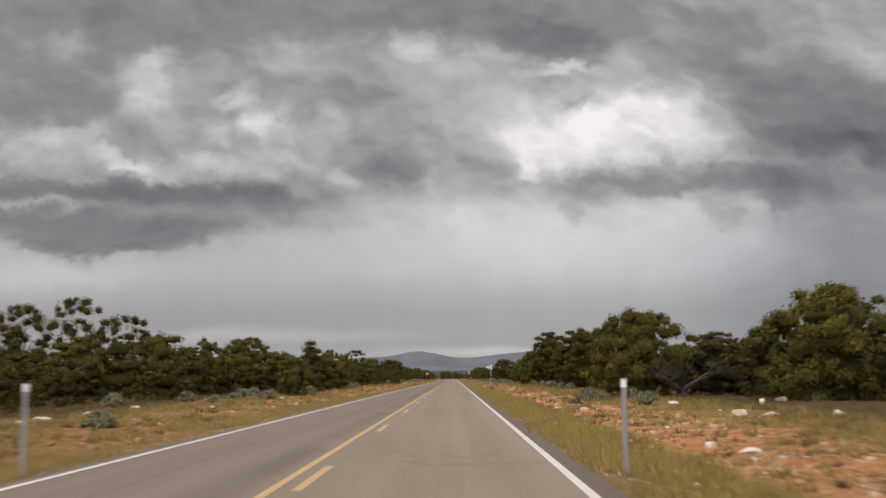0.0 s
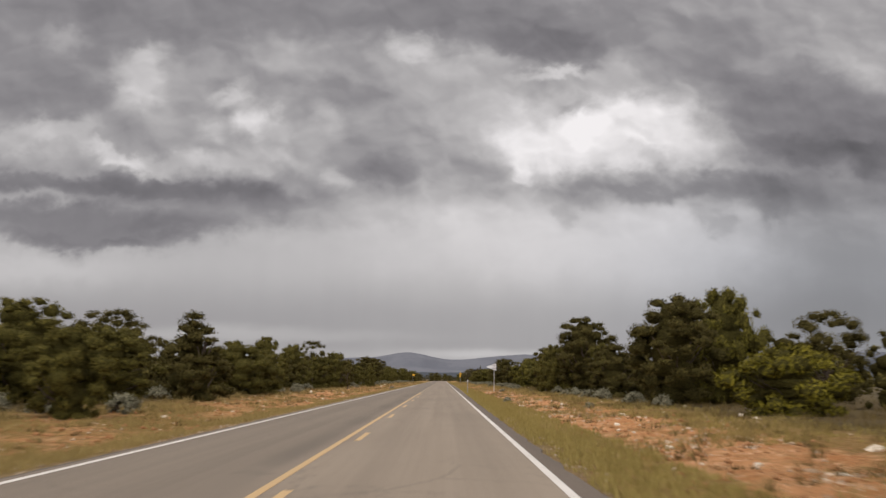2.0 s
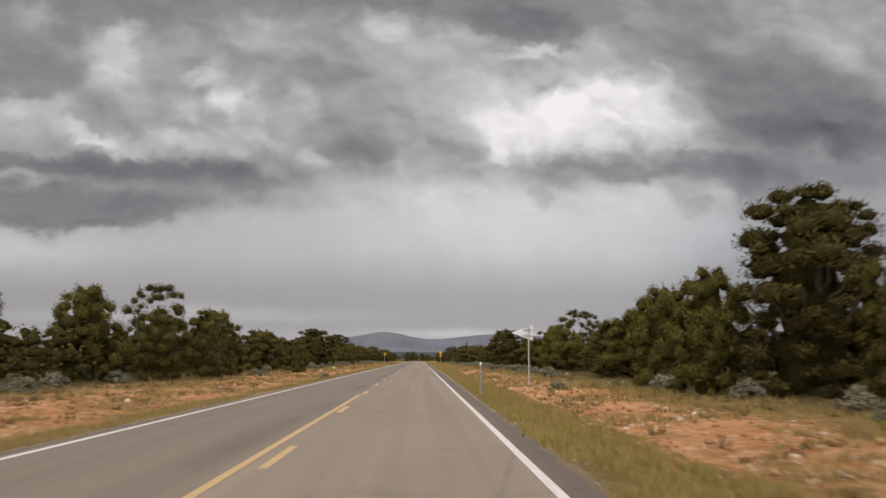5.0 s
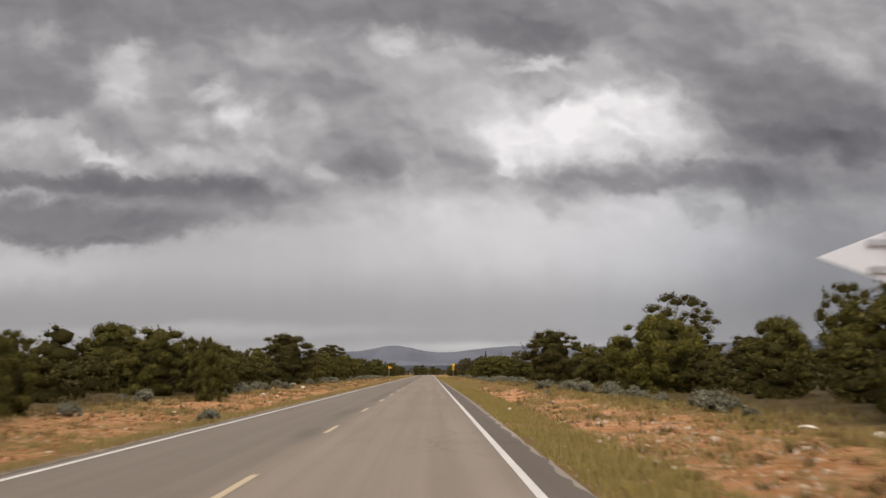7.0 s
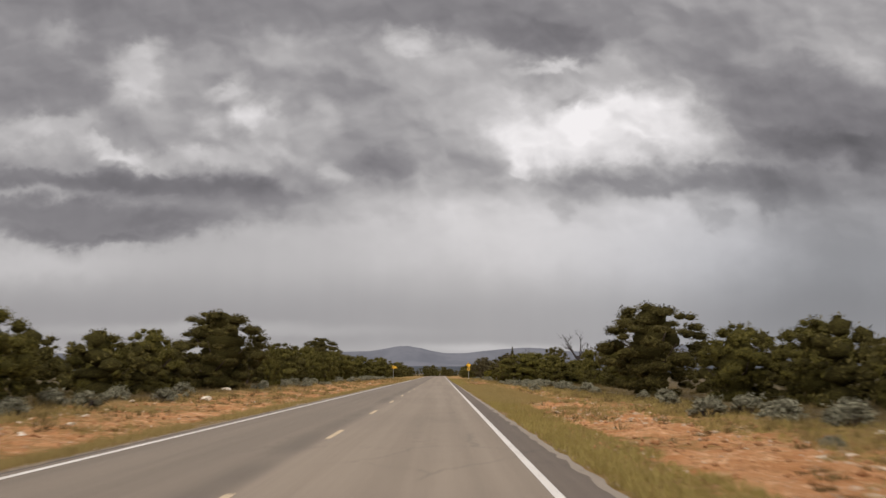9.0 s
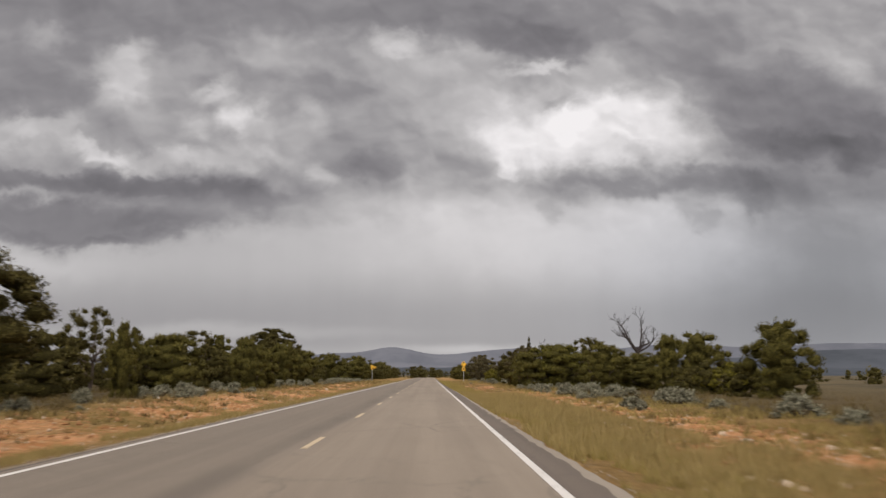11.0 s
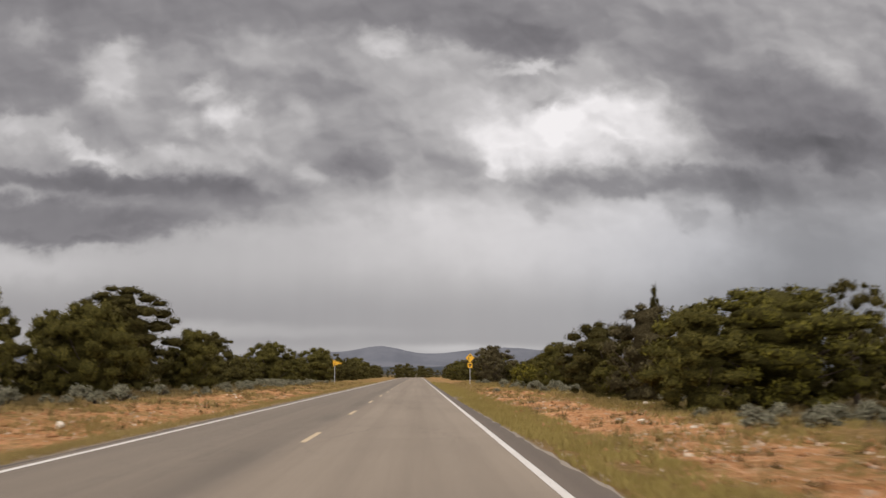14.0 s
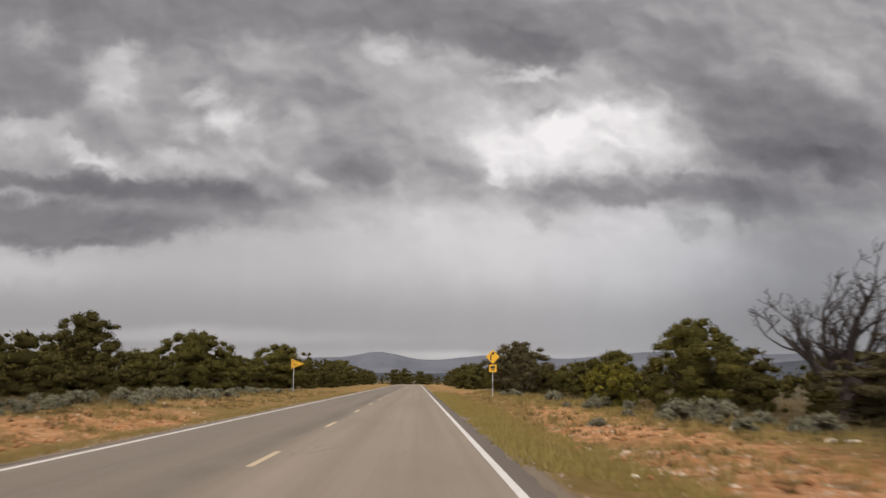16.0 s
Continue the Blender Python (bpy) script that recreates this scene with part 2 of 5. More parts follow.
class Mat:
    """A small wrapper that makes node materials short to write."""

    def __init__(self, name, rough=0.8, metal=0.0):
        self.m = bpy.data.materials.new(name)
        self.m.use_nodes = True
        self.t = self.m.node_tree
        self.b = self.t.nodes["Principled BSDF"]
        self.b.inputs["Roughness"].default_value = rough
        self.b.inputs["Metallic"].default_value = metal
        if rough >= 0.9:
            self.b.inputs["Specular IOR Level"].default_value = 0.12
        self.where = self.t.nodes.new("ShaderNodeTexCoord").outputs["Object"]
        self.place = self.t.nodes.new("ShaderNodeNewGeometry").outputs["Position"]

    def link(self, a, b):
        self.t.links.new(a, b)

    def math(self, op, a, b=0.0, c=0.0):
        n = self.t.nodes.new("ShaderNodeMath")
        n.operation = op
        for i, v in enumerate((a, b, c)):
            if isinstance(v, (int, float)):
                n.inputs[i].default_value = v
            else:
                self.link(v, n.inputs[i])
        return n.outputs[0]

    def scaled(self, v, s):
        n = self.t.nodes.new("ShaderNodeVectorMath")
        n.operation = "MULTIPLY"
        self.link(v, n.inputs[0])
        n.inputs[1].default_value = s
        return n.outputs[0]

    def noise(self, scale, detail=4.0, rough=0.55, vector=None, stretch=None):
        n = self.t.nodes.new("ShaderNodeTexNoise")
        n.inputs["Scale"].default_value = scale
        n.inputs["Detail"].default_value = detail
        n.inputs["Roughness"].default_value = rough
        v = self.place if vector is None else vector
        self.link(self.scaled(v, stretch) if stretch else v, n.inputs["Vector"])
        return n.outputs["Fac"]

    def cells(self, scale, vector=None):
        n = self.t.nodes.new("ShaderNodeTexVoronoi")
        n.inputs["Scale"].default_value = scale
        self.link(self.place if vector is None else vector, n.inputs["Vector"])
        return n

    def ramp(self, value, lo, hi, out_lo=0.0, out_hi=1.0):
        n = self.t.nodes.new("ShaderNodeMapRange")
        n.interpolation_type = "SMOOTHSTEP"
        self.link(value, n.inputs["Value"])
        for key, v in (("From Min", lo), ("From Max", hi), ("To Min", out_lo), ("To Max", out_hi)):
            n.inputs[key].default_value = v
        return n.outputs["Result"]

    def mix(self, fac, a, b):
        n = self.t.nodes.new("ShaderNodeMix")
        n.data_type = "RGBA"
        for key, v in (("Factor", fac), ("A", a), ("B", b)):
            if isinstance(v, (int, float)):
                n.inputs[key].default_value = v
            elif isinstance(v, tuple):
                n.inputs[key].default_value = (*v, 1)
            else:
                self.link(v, n.inputs[key])
        return n.outputs["Result"]

    def colour(self, v):
        if isinstance(v, tuple):
            self.b.inputs["Base Color"].default_value = (*v, 1)
        else:
            self.link(v, self.b.inputs["Base Color"])
        return self

    def bump(self, height, strength=0.5, distance=0.02):
        n = self.t.nodes.new("ShaderNodeBump")
        n.inputs["Strength"].default_value = strength
        n.inputs["Distance"].default_value = distance
        self.link(height, n.inputs["Height"])
        self.link(n.outputs[0], self.b.inputs["Normal"])
        return self

    def axis(self, i):
        n = self.t.nodes.new("ShaderNodeSeparateXYZ")
        self.link(self.place, n.inputs[0])
        return n.outputs[i]

    def island(self):
        return self.t.nodes.new("ShaderNodeNewGeometry").outputs["Random Per Island"]

    def object_random(self):
        return self.t.nodes.new("ShaderNodeObjectInfo").outputs["Random"]


def make_asphalt(name, base, worn, speck):
    k = Mat(name, 0.85)
    long_streak = k.noise(1.0, 5.0, 0.6, stretch=(1.6, 0.018, 1.0))
    patch = k.noise(0.22, 5.0, 0.6, stretch=(1.0, 0.35, 1.0))
    grit = k.noise(55.0, 2.0, 0.6)
    c = k.mix(k.ramp(long_streak, 0.32, 0.68), base, worn)
    c = k.mix(k.ramp(k.axis(0), 0.1, -0.7, 0.0, 1.0), c, k.mix(k.ramp(long_streak, 0.32, 0.68), tuple(0.68 * v for v in base), tuple(0.70 * v for v in worn)))
    c = k.mix(k.ramp(patch, 0.40, 0.75, 0.0, 0.45), c, tuple(0.72 * v for v in base))
    x = k.axis(0)
    # polished wheel tracks
    for centre in (0.95, 2.55, -0.95, -2.55):
        near = k.math("ABSOLUTE", k.math("SUBTRACT", x, centre))
        c = k.mix(k.ramp(near, 0.45, 0.0, 0.0, 0.16), c, tuple(0.78 * v for v in base))
    # an old dark joint beside the centre line
    wander = k.math("MULTIPLY_ADD", k.noise(0.05, 2.0), 0.6, -0.95)
    near = k.math("ABSOLUTE", k.math("SUBTRACT", x, wander))
    seam = k.math("MULTIPLY", k.ramp(near, 0.48, 0.05), k.ramp(k.noise(0.11, 3.0, stretch=(0.6, 1.0, 1.0)), 0.40, 0.60, 0.15, 0.8))
    c = k.mix(seam, c, tuple(0.50 * v for v in base))
    # fine cracks
    cracks = k.t.nodes.new("ShaderNodeTexVoronoi")
    cracks.feature = "DISTANCE_TO_EDGE"
    cracks.inputs["Scale"].default_value = 0.45
    k.link(k.t.nodes.new("ShaderNodeVectorMath").outputs[0], cracks.inputs["Vector"])
    drift = cracks.inputs["Vector"].links[0].from_node
    drift.operation = "ADD"
    k.link(k.scaled(k.place, (1.0, 0.55, 0.0)), drift.inputs[0])
    k.link(k.noise(1.3, 4.0, 0.6), drift.inputs[1])
    line = k.math("MULTIPLY", k.ramp(cracks.outputs["Distance"], 0.022, 0.006), k.ramp(k.noise(0.09, 3.0), 0.46, 0.60, 0.0, 0.38))
    c = k.mix(line, c, tuple(0.42 * v for v in base))
    c = k.mix(k.ramp(grit, 0.45, 0.75, 0.0, 0.35), c, speck)
    k.colour(c).bump(grit, 0.5, 0.006)
    return k.m


asphalt_mat = make_asphalt("asphalt_bleached", (0.194, 0.150, 0.104), (0.245, 0.192, 0.136), (0.34, 0.29, 0.235))
shoulder_mat = make_asphalt("asphalt_dark", (0.092, 0.068, 0.048), (0.124, 0.094, 0.067), (0.20, 0.155, 0.11))


def make_paint(name, fresh, worn_to):
    k = Mat(name, 0.6)
    chip = k.noise(7.0, 6.0, 0.7)
    fade = k.noise(0.5, 4.0)
    c = k.mix(k.ramp(fade, 0.35, 0.7, 0.0, 0.35), fresh, worn_to)
    c = k.mix(k.ramp(chip, 0.58, 0.66, 0.0, 0.75), c, (0.22, 0.19, 0.16))
    k.colour(c).bump(k.noise(60.0, 2.0), 0.3, 0.003)
    return k.m


grit_mat = make_asphalt("pale_spilled_grit", (0.215, 0.172, 0.125), (0.29, 0.24, 0.178), (0.40, 0.33, 0.26))
white_paint = make_paint("white_road_paint", (0.62, 0.58, 0.52), (0.46, 0.42, 0.36))
faded_paint = make_paint("faded_centre_paint", (0.50, 0.375, 0.22), (0.39, 0.30, 0.19))
yellow_paint = make_paint("yellow_road_paint", (0.48, 0.31, 0.13), (0.37, 0.26, 0.14))


def make_ground():
    k = Mat("dry_ground", 0.95)
    broad = k.noise(0.13, 4.0, 0.6)
    mid = k.noise(0.7, 6.0, 0.65)
    small = k.noise(6.0, 4.0, 0.6)
    clods = k.noise(2.3, 8.0, 0.78)
    c = k.mix(k.ramp(mid, 0.3, 0.7), (0.455, 0.195, 0.068), (0.62, 0.325, 0.150))
    c = k.mix(k.ramp(small, 0.52, 0.8, 0.0, 0.55), c, (0.490, 0.280, 0.142))
    c = k.mix(k.ramp(k.noise(3.1, 5.0, 0.7), 0.52, 0.62, 0.0, 0.75), c, (0.74, 0.46, 0.26))
    c = k.mix(k.ramp(k.noise(11.0, 3.0, 0.6), 0.54, 0.66, 0.0, 0.60), c, (0.200, 0.085, 0.030))
    c = k.mix(k.ramp(k.noise(1.9, 6.0, 0.75, stretch=(1.0, 0.6, 1.0)), 0.58, 0.66, 0.0, 0.55), c, (0.190, 0.098, 0.036))
    # straw and thin green growth: a strip along the asphalt, wider on the east, and again towards the wood
    x = k.axis(0)
    away = k.math("ABSOLUTE", x)
    along = k.axis(1)
    cover = k.math("ADD", k.ramp(broad, 0.44, 0.66, -0.42, 0.38), k.ramp(clods, 0.43, 0.60, -0.40, 0.36))
    cover = k.math("ADD", cover, k.ramp(k.math("MULTIPLY_ADD", k.noise(0.5, 3.0), 1.6, x), 7.5, 6.3, 0.0, 1.25))
    cover = k.math("ADD", cover, k.math("MULTIPLY", k.ramp(x, 5.0, 6.4), k.ramp(x, 10.8, 9.0, 0.0, -0.75)))
    cover = k.math("ADD", cover, k.ramp(x, -3.0, -5.0, 0.0, -1.15))
    cover = k.math("ADD", cover, k.ramp(x, -5.7, -4.7, 0.0, 1.05))
    cover = k.math("ADD", cover, k.ramp(away, 8.9, 11.0, 0.0, 0.80))
    cover = k.math("ADD", cover, k.math("MULTIPLY", k.ramp(along, 110.0, 60.0, 0.0, 0.42), k.ramp(x, 2.0, -2.0, 0.25, 1.0)))
    cover = k.math("ADD", cover, k.ramp(x, 2.0, -2.0, 0.0, 0.58))
    cover = k.math("ADD", cover, k.ramp(along, 335.0, 390.0, 0.0, 0.85))
    cover = k.math("ADD", cover, k.math("MULTIPLY", k.math("MULTIPLY", k.ramp(x, 4.0, 5.0), k.ramp(x, 8.6, 7.0)), k.math("MULTIPLY", k.ramp(along, 218.0, 236.0), k.ramp(along, 288.0, 268.0, 0.0, 0.9))))
    straw = k.mix(k.ramp(small, 0.35, 0.65), (0.168, 0.103, 0.030), (0.301, 0.191, 0.068))
    straw = k.mix(k.ramp(broad, 0.42, 0.62, 0.0, 0.7), straw, (0.165, 0.128, 0.034))
    straw = k.mix(k.ramp(k.noise(2.6, 5.0, 0.7), 0.52, 0.64, 0.0, 0.6), straw, (0.367, 0.244, 0.100))
    straw = k.mix(k.ramp(k.noise(3.7, 5.0, 0.7), 0.55, 0.66, 0.0, 0.6), straw, (0.095, 0.070, 0.026))
    n = k.t.nodes.new("ShaderNodeClamp")
    k.link(cover, n.inputs[0])
    n.inputs["Max"].default_value = 0.9
    c = k.mix(n.outputs[0], c, straw)
    # spilled grit at the asphalt edge
    c = k.mix(k.math("MULTIPLY", k.ramp(away, 4.30, 4.10), k.ramp(along, 60.0, 140.0, 0.25, 0.85)), c, (0.29, 0.235, 0.175))
    # pale chips of stone
    chips = k.cells(3.4)
    flecks = k.math("MULTIPLY", k.ramp(chips.outputs["Distance"], 0.15, 0.09), k.ramp(chips.outputs["Color"], 0.72, 0.78))
    c = k.mix(k.math("MULTIPLY", flecks, 0.6), c, (0.56, 0.46, 0.36))
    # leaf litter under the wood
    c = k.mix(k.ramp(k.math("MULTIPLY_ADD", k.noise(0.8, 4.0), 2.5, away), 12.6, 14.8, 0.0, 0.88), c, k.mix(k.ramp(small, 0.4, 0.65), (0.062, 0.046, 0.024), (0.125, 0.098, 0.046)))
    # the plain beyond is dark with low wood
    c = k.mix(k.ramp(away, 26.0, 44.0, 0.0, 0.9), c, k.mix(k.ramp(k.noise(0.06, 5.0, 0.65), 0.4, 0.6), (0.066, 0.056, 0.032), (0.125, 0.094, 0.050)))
    k.colour(c).bump(k.math("ADD", mid, k.math("ADD", k.math("MULTIPLY", small, 0.4), k.math("MULTIPLY", clods, 1.1))), 1.0, 0.16)
    return k.m


ground_mat = make_ground()


def make_leaf(name, dark, mid, pale, rough=0.75):
    k = Mat(name, rough)
    c = k.mix(k.ramp(k.island(), 0.0, 0.7), dark, mid)
    c = k.mix(k.ramp(k.island(), 0.72, 1.0, 0.0, 0.38), c, pale)
    c = k.mix(k.ramp(k.noise(0.55, 3.0), 0.35, 0.7, 0.0, 0.5), c, dark)
    c = k.mix(k.math("MULTIPLY", k.object_random(), 0.25), c, pale)
    k.colour(c)
    k.b.inputs["Specular IOR Level"].default_value = 0.06
    return k.m


juniper_leaf = make_leaf("juniper_leaf", (0.060, 0.051, 0.013), (0.120, 0.101, 0.022), (0.188, 0.155, 0.035))
pinyon_leaf = make_leaf("pinyon_leaf", (0.050, 0.040, 0.013), (0.092, 0.074, 0.021), (0.150, 0.120, 0.036))
golden_leaf = make_leaf("golden_leaf", (0.075, 0.066, 0.008), (0.165, 0.140, 0.015), (0.27, 0.22, 0.03))
drab_leaf = make_leaf("drab_leaf", (0.058, 0.047, 0.022), (0.104, 0.084, 0.038), (0.162, 0.130, 0.062))
sage_leaf = make_leaf("sage_leaf", (0.145, 0.134, 0.086), (0.265, 0.248, 0.165), (0.375, 0.352, 0.245))
wood_leaf = make_leaf("wood_leaf", (0.056, 0.046, 0.014), (0.104, 0.084, 0.023), (0.160, 0.130, 0.038))
olive_leaf = make_leaf("olive_leaf", (0.074, 0.065, 0.012), (0.142, 0.123, 0.020), (0.215, 0.182, 0.033))
brush_leaf = make_leaf("dry_brush", (0.092, 0.065, 0.024), (0.178, 0.129, 0.050), (0.286, 0.210, 0.091))
dark_brush = make_leaf("dark_dry_brush", (0.060, 0.038, 0.014), (0.115, 0.075, 0.028), (0.180, 0.125, 0.052))
grass_leaf = make_leaf("grass_blade", (0.204, 0.153, 0.052), (0.326, 0.239, 0.087), (0.479, 0.353, 0.165))
green_grass = make_leaf("green_grass_blade", (0.190, 0.145, 0.040), (0.325, 0.250, 0.076), (0.45, 0.352, 0.140))


# hearts: darker foliage colour that stands in for shade deep in a crown
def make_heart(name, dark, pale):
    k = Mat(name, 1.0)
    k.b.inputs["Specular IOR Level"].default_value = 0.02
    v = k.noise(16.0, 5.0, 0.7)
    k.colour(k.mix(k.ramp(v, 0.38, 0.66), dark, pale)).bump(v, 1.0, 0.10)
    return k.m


heart_mat = make_heart("painted_shade_heart", (0.028, 0.024, 0.009), (0.078, 0.066, 0.019))
olive_heart = make_heart("olive_painted_shade_heart", (0.042, 0.037, 0.012), (0.104, 0.090, 0.024))
drab_heart = make_heart("drab_painted_shade_heart", (0.040, 0.032, 0.016), (0.086, 0.069, 0.034))
sage_heart = make_heart("grey_painted_shade_heart", (0.076, 0.069, 0.044), (0.190, 0.175, 0.115))


def make_bark(name, a, b):
    k = Mat(name, 0.9)
    g = k.noise(9.0, 5.0, 0.65, vector=k.where, stretch=(1.0, 1.0, 0.18))
    k.colour(k.mix(k.ramp(g, 0.3, 0.7), a, b)).bump(g, 0.8, 0.03)
    return k.m


bark_mat = make_bark("shaggy_bark", (0.055, 0.040, 0.030), (0.135, 0.105, 0.082))
dead_wood = make_bark("weathered_dead_wood", (0.036, 0.029, 0.026), (0.085, 0.070, 0.062))


def make_stone():
    k = Mat("pale_limestone", 0.9)
    v = k.noise(5.0, 6.0, 0.6)
    c = k.mix(k.ramp(v, 0.3, 0.7), (0.56, 0.47, 0.35), (0.78, 0.70, 0.57))
    c = k.mix(k.ramp(k.noise(1.6, 4.0), 0.5, 0.75, 0.0, 0.6), c, (0.46, 0.33, 0.21))
    k.colour(c).bump(v, 0.7, 0.04)
    return k.m


stone_mat = make_stone()


def make_gravel():
    k = Mat("tan_gravel", 0.95)
    k.colour(k.mix(k.island(), (0.22, 0.15, 0.095), (0.46, 0.37, 0.27)))
    return k.m


gravel_mat = make_gravel()


def make_chip():
    k = Mat("stone_chip", 0.95)
    k.colour(k.mix(k.island(), (0.36, 0.235, 0.14), (0.60, 0.47, 0.34)))
    return k.m


chip_mat = make_chip()


def make_clod():
    k = Mat("soil_clod", 0.95)
    v = k.noise(9.0, 4.0, 0.6)
    k.colour(k.mix(k.ramp(v, 0.3, 0.7), (0.25, 0.110, 0.042), (0.45, 0.240, 0.115)))
    return k.m


clod_mat = make_clod()


def make_metal(name, base, rough):
    k = Mat(name, rough, 0.7)
    v = k.noise(14.0, 4.0, 0.6, vector=k.where)
    k.colour(k.mix(k.ramp(v, 0.3, 0.7), base, tuple(0.8 * c for c in base)))
    return k.m


zinc_mat = make_metal("galvanised_steel", (0.55, 0.55, 0.55), 0.5)


def make_plain(name, base, rough, grime=0.15):
    k = Mat(name, rough)
    v = k.noise(6.0, 5.0, 0.65, vector=k.where)
    k.colour(k.mix(k.ramp(v, 0.45, 0.8, 0.0, grime), base, tuple(0.55 * c for c in base)))
    return k.m


sign_back = make_plain("bare_aluminium_sign_back", (0.72, 0.72, 0.73), 0.45)
sign_yellow = make_plain("yellow_sign_sheeting", (0.85, 0.46, 0.02), 0.45)
sign_black = make_plain("black_sign_ink", (0.02, 0.018, 0.015), 0.6)
post_grey = make_plain("grey_marker_plastic", (0.27, 0.26, 0.265), 0.6)
band_white = make_plain("white_reflector_band", (0.85, 0.85, 0.85), 0.35, 0.08)


# distance haze is put into the colour, and a faint emission lifts it
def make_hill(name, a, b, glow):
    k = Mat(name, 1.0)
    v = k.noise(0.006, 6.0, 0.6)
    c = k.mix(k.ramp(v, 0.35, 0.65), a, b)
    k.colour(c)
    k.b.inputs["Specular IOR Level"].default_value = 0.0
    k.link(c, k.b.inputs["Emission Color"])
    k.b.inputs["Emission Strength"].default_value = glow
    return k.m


hill_far = make_hill("hill_with_painted_haze", (0.080, 0.082, 0.093), (0.104, 0.105, 0.116), 0.70)
hill_near = make_hill("rise_with_painted_haze", (0.044, 0.048, 0.054), (0.062, 0.066, 0.074), 0.55)

# ---- mesh helpers ----


def mesh_of(name, verts, faces, material, smooth=False, inner=None, normals=None, core=None):
    me = bpy.data.meshes.new(name)
    verts = np.asarray(verts, dtype=np.float32)
    if isinstance(faces, np.ndarray):
        n, k = faces.shape
        me.vertices.add(len(verts))
        me.vertices.foreach_set("co", verts.ravel())
        me.loops.add(n * k)
        me.loops.foreach_set("vertex_index", faces.astype(np.int32).ravel())
        me.polygons.add(n)
        me.polygons.foreach_set("loop_start", np.arange(0, n * k, k, dtype=np.int32))
        me.update(calc_edges=True)
    else:
        me.from_pydata([tuple(map(float, v)) for v in verts], [], faces)
    me.validate()
    if smooth:
        me.polygons.foreach_set("use_smooth", np.ones(len(me.polygons), dtype=bool))
    me.materials.append(material)
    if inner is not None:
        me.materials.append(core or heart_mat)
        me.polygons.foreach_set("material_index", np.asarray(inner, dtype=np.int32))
        me.update()
    if normals is not None:
        me.normals_split_custom_set_from_vertices(normals.tolist())
    return me


def part(name, bm, material, parent, label=""):
    """Links a bmesh as one mesh object under a thing or under a part."""
    me = bpy.data.meshes.new(name)
    bm.to_mesh(me)
    bm.free()
    me.materials.append(material)
    ob = new(name, me)
    ob.parent = parent
    return tagged(ob, label)


def part_mesh(name, me, parent, label=""):
    ob = new(name, me)
    ob.parent = parent
    return tagged(ob, label)


def box(bm, x0, x1, y0, y1, z0, z1, bevel=0.0):
    made = bmesh.ops.create_cube(bm, size=1.0, matrix=Matrix.Translation(((x0 + x1) / 2, (y0 + y1) / 2, (z0 + z1) / 2)) @ Matrix.Diagonal((x1 - x0, y1 - y0, z1 - z0, 1)))
    if bevel:
        edges = {e for v in made["verts"] for e in v.link_edges}
        bmesh.ops.bevel(bm, geom=list(edges), offset=bevel, segments=2, affect="EDGES")
    return bm


def tube(points, radii, sides=7):
    """Vertices and quads of a tapering limb along the points."""
    pts = [Vector(p) for p in points]
    verts, faces = [], []
    for i, p in enumerate(pts):
        along = (pts[min(i + 1, len(pts) - 1)] - pts[max(i - 1, 0)]).normalized()
        side = along.cross(Vector((0.31, 0.87, 0.38))).normalized()
        up = along.cross(side)
        for k in range(sides):
            a = 2 * math.pi * k / sides
            verts.append(p + (side * math.cos(a) + up * math.sin(a)) * radii[i])
    for i in range(len(pts) - 1):
        for k in range(sides):
            b = (k + 1) % sides
            faces.append((i * sides + k, i * sides + b, (i + 1) * sides + b, (i + 1) * sides + k))
    return verts, faces


def limbs_mesh(name, limbs, material, sides=6):
    verts, faces = [], []
    for points, radii in limbs:
        v, q = tube(points, radii, sides)
        faces += [tuple(i + len(verts) for i in f) for f in q]
        verts += v
    return mesh_of(name, verts, np.array(faces), material, True)


# ---- ground, road ----


def ground_height(x, y):
    a = abs(x)
    if a < 4.0:
        return -0.05
    z = -0.05
    z -= 0.13 * min(max((a - 4.2) / 1.2, 0.0), 1.0)
    z += 0.17 * min(max((a - 5.8) / 3.0, 0.0), 1.0)
    z += 0.16 * min(max((a - 9.0) / 6.0, 0.0), 1.0)
    rough = min(max((a - 4.4) / 1.5, 0.0), 1.0)
    z += rough * 0.11 * noise.noise((x * 0.42, y * 0.42, 3.1))
    z += rough * 0.045 * noise.noise((x * 1.5, y * 1.5, 7.7))
    # scraped soil lies in low ragged ridges
    bare = min(max((a - 5.6) / 1.2, 0.0), 1.0) * min(max((11.5 - a) / 1.5, 0.0), 1.0)
    if bare > 0.0:
        z += bare * (0.10 * abs(noise.noise((x * 1.1 + 5.0, y * 0.55, 2.3))) + 0.06 * noise.noise((x * 2.3, y * 1.3, 9.1)))
    z += min(max((a - 12.0) / 30.0, 0.0), 1.0) * 0.35 * noise.noise((x * 0.05, y * 0.05, 1.2))
    return z


ROAD_END = 560.0


def bend(y):
    """How far the road has swung to the east, and sunk, beyond the straight."""
    s = max(y - ROAD_END, 0.0)
    return 0.0016 * s * s, -0.00025 * s * s


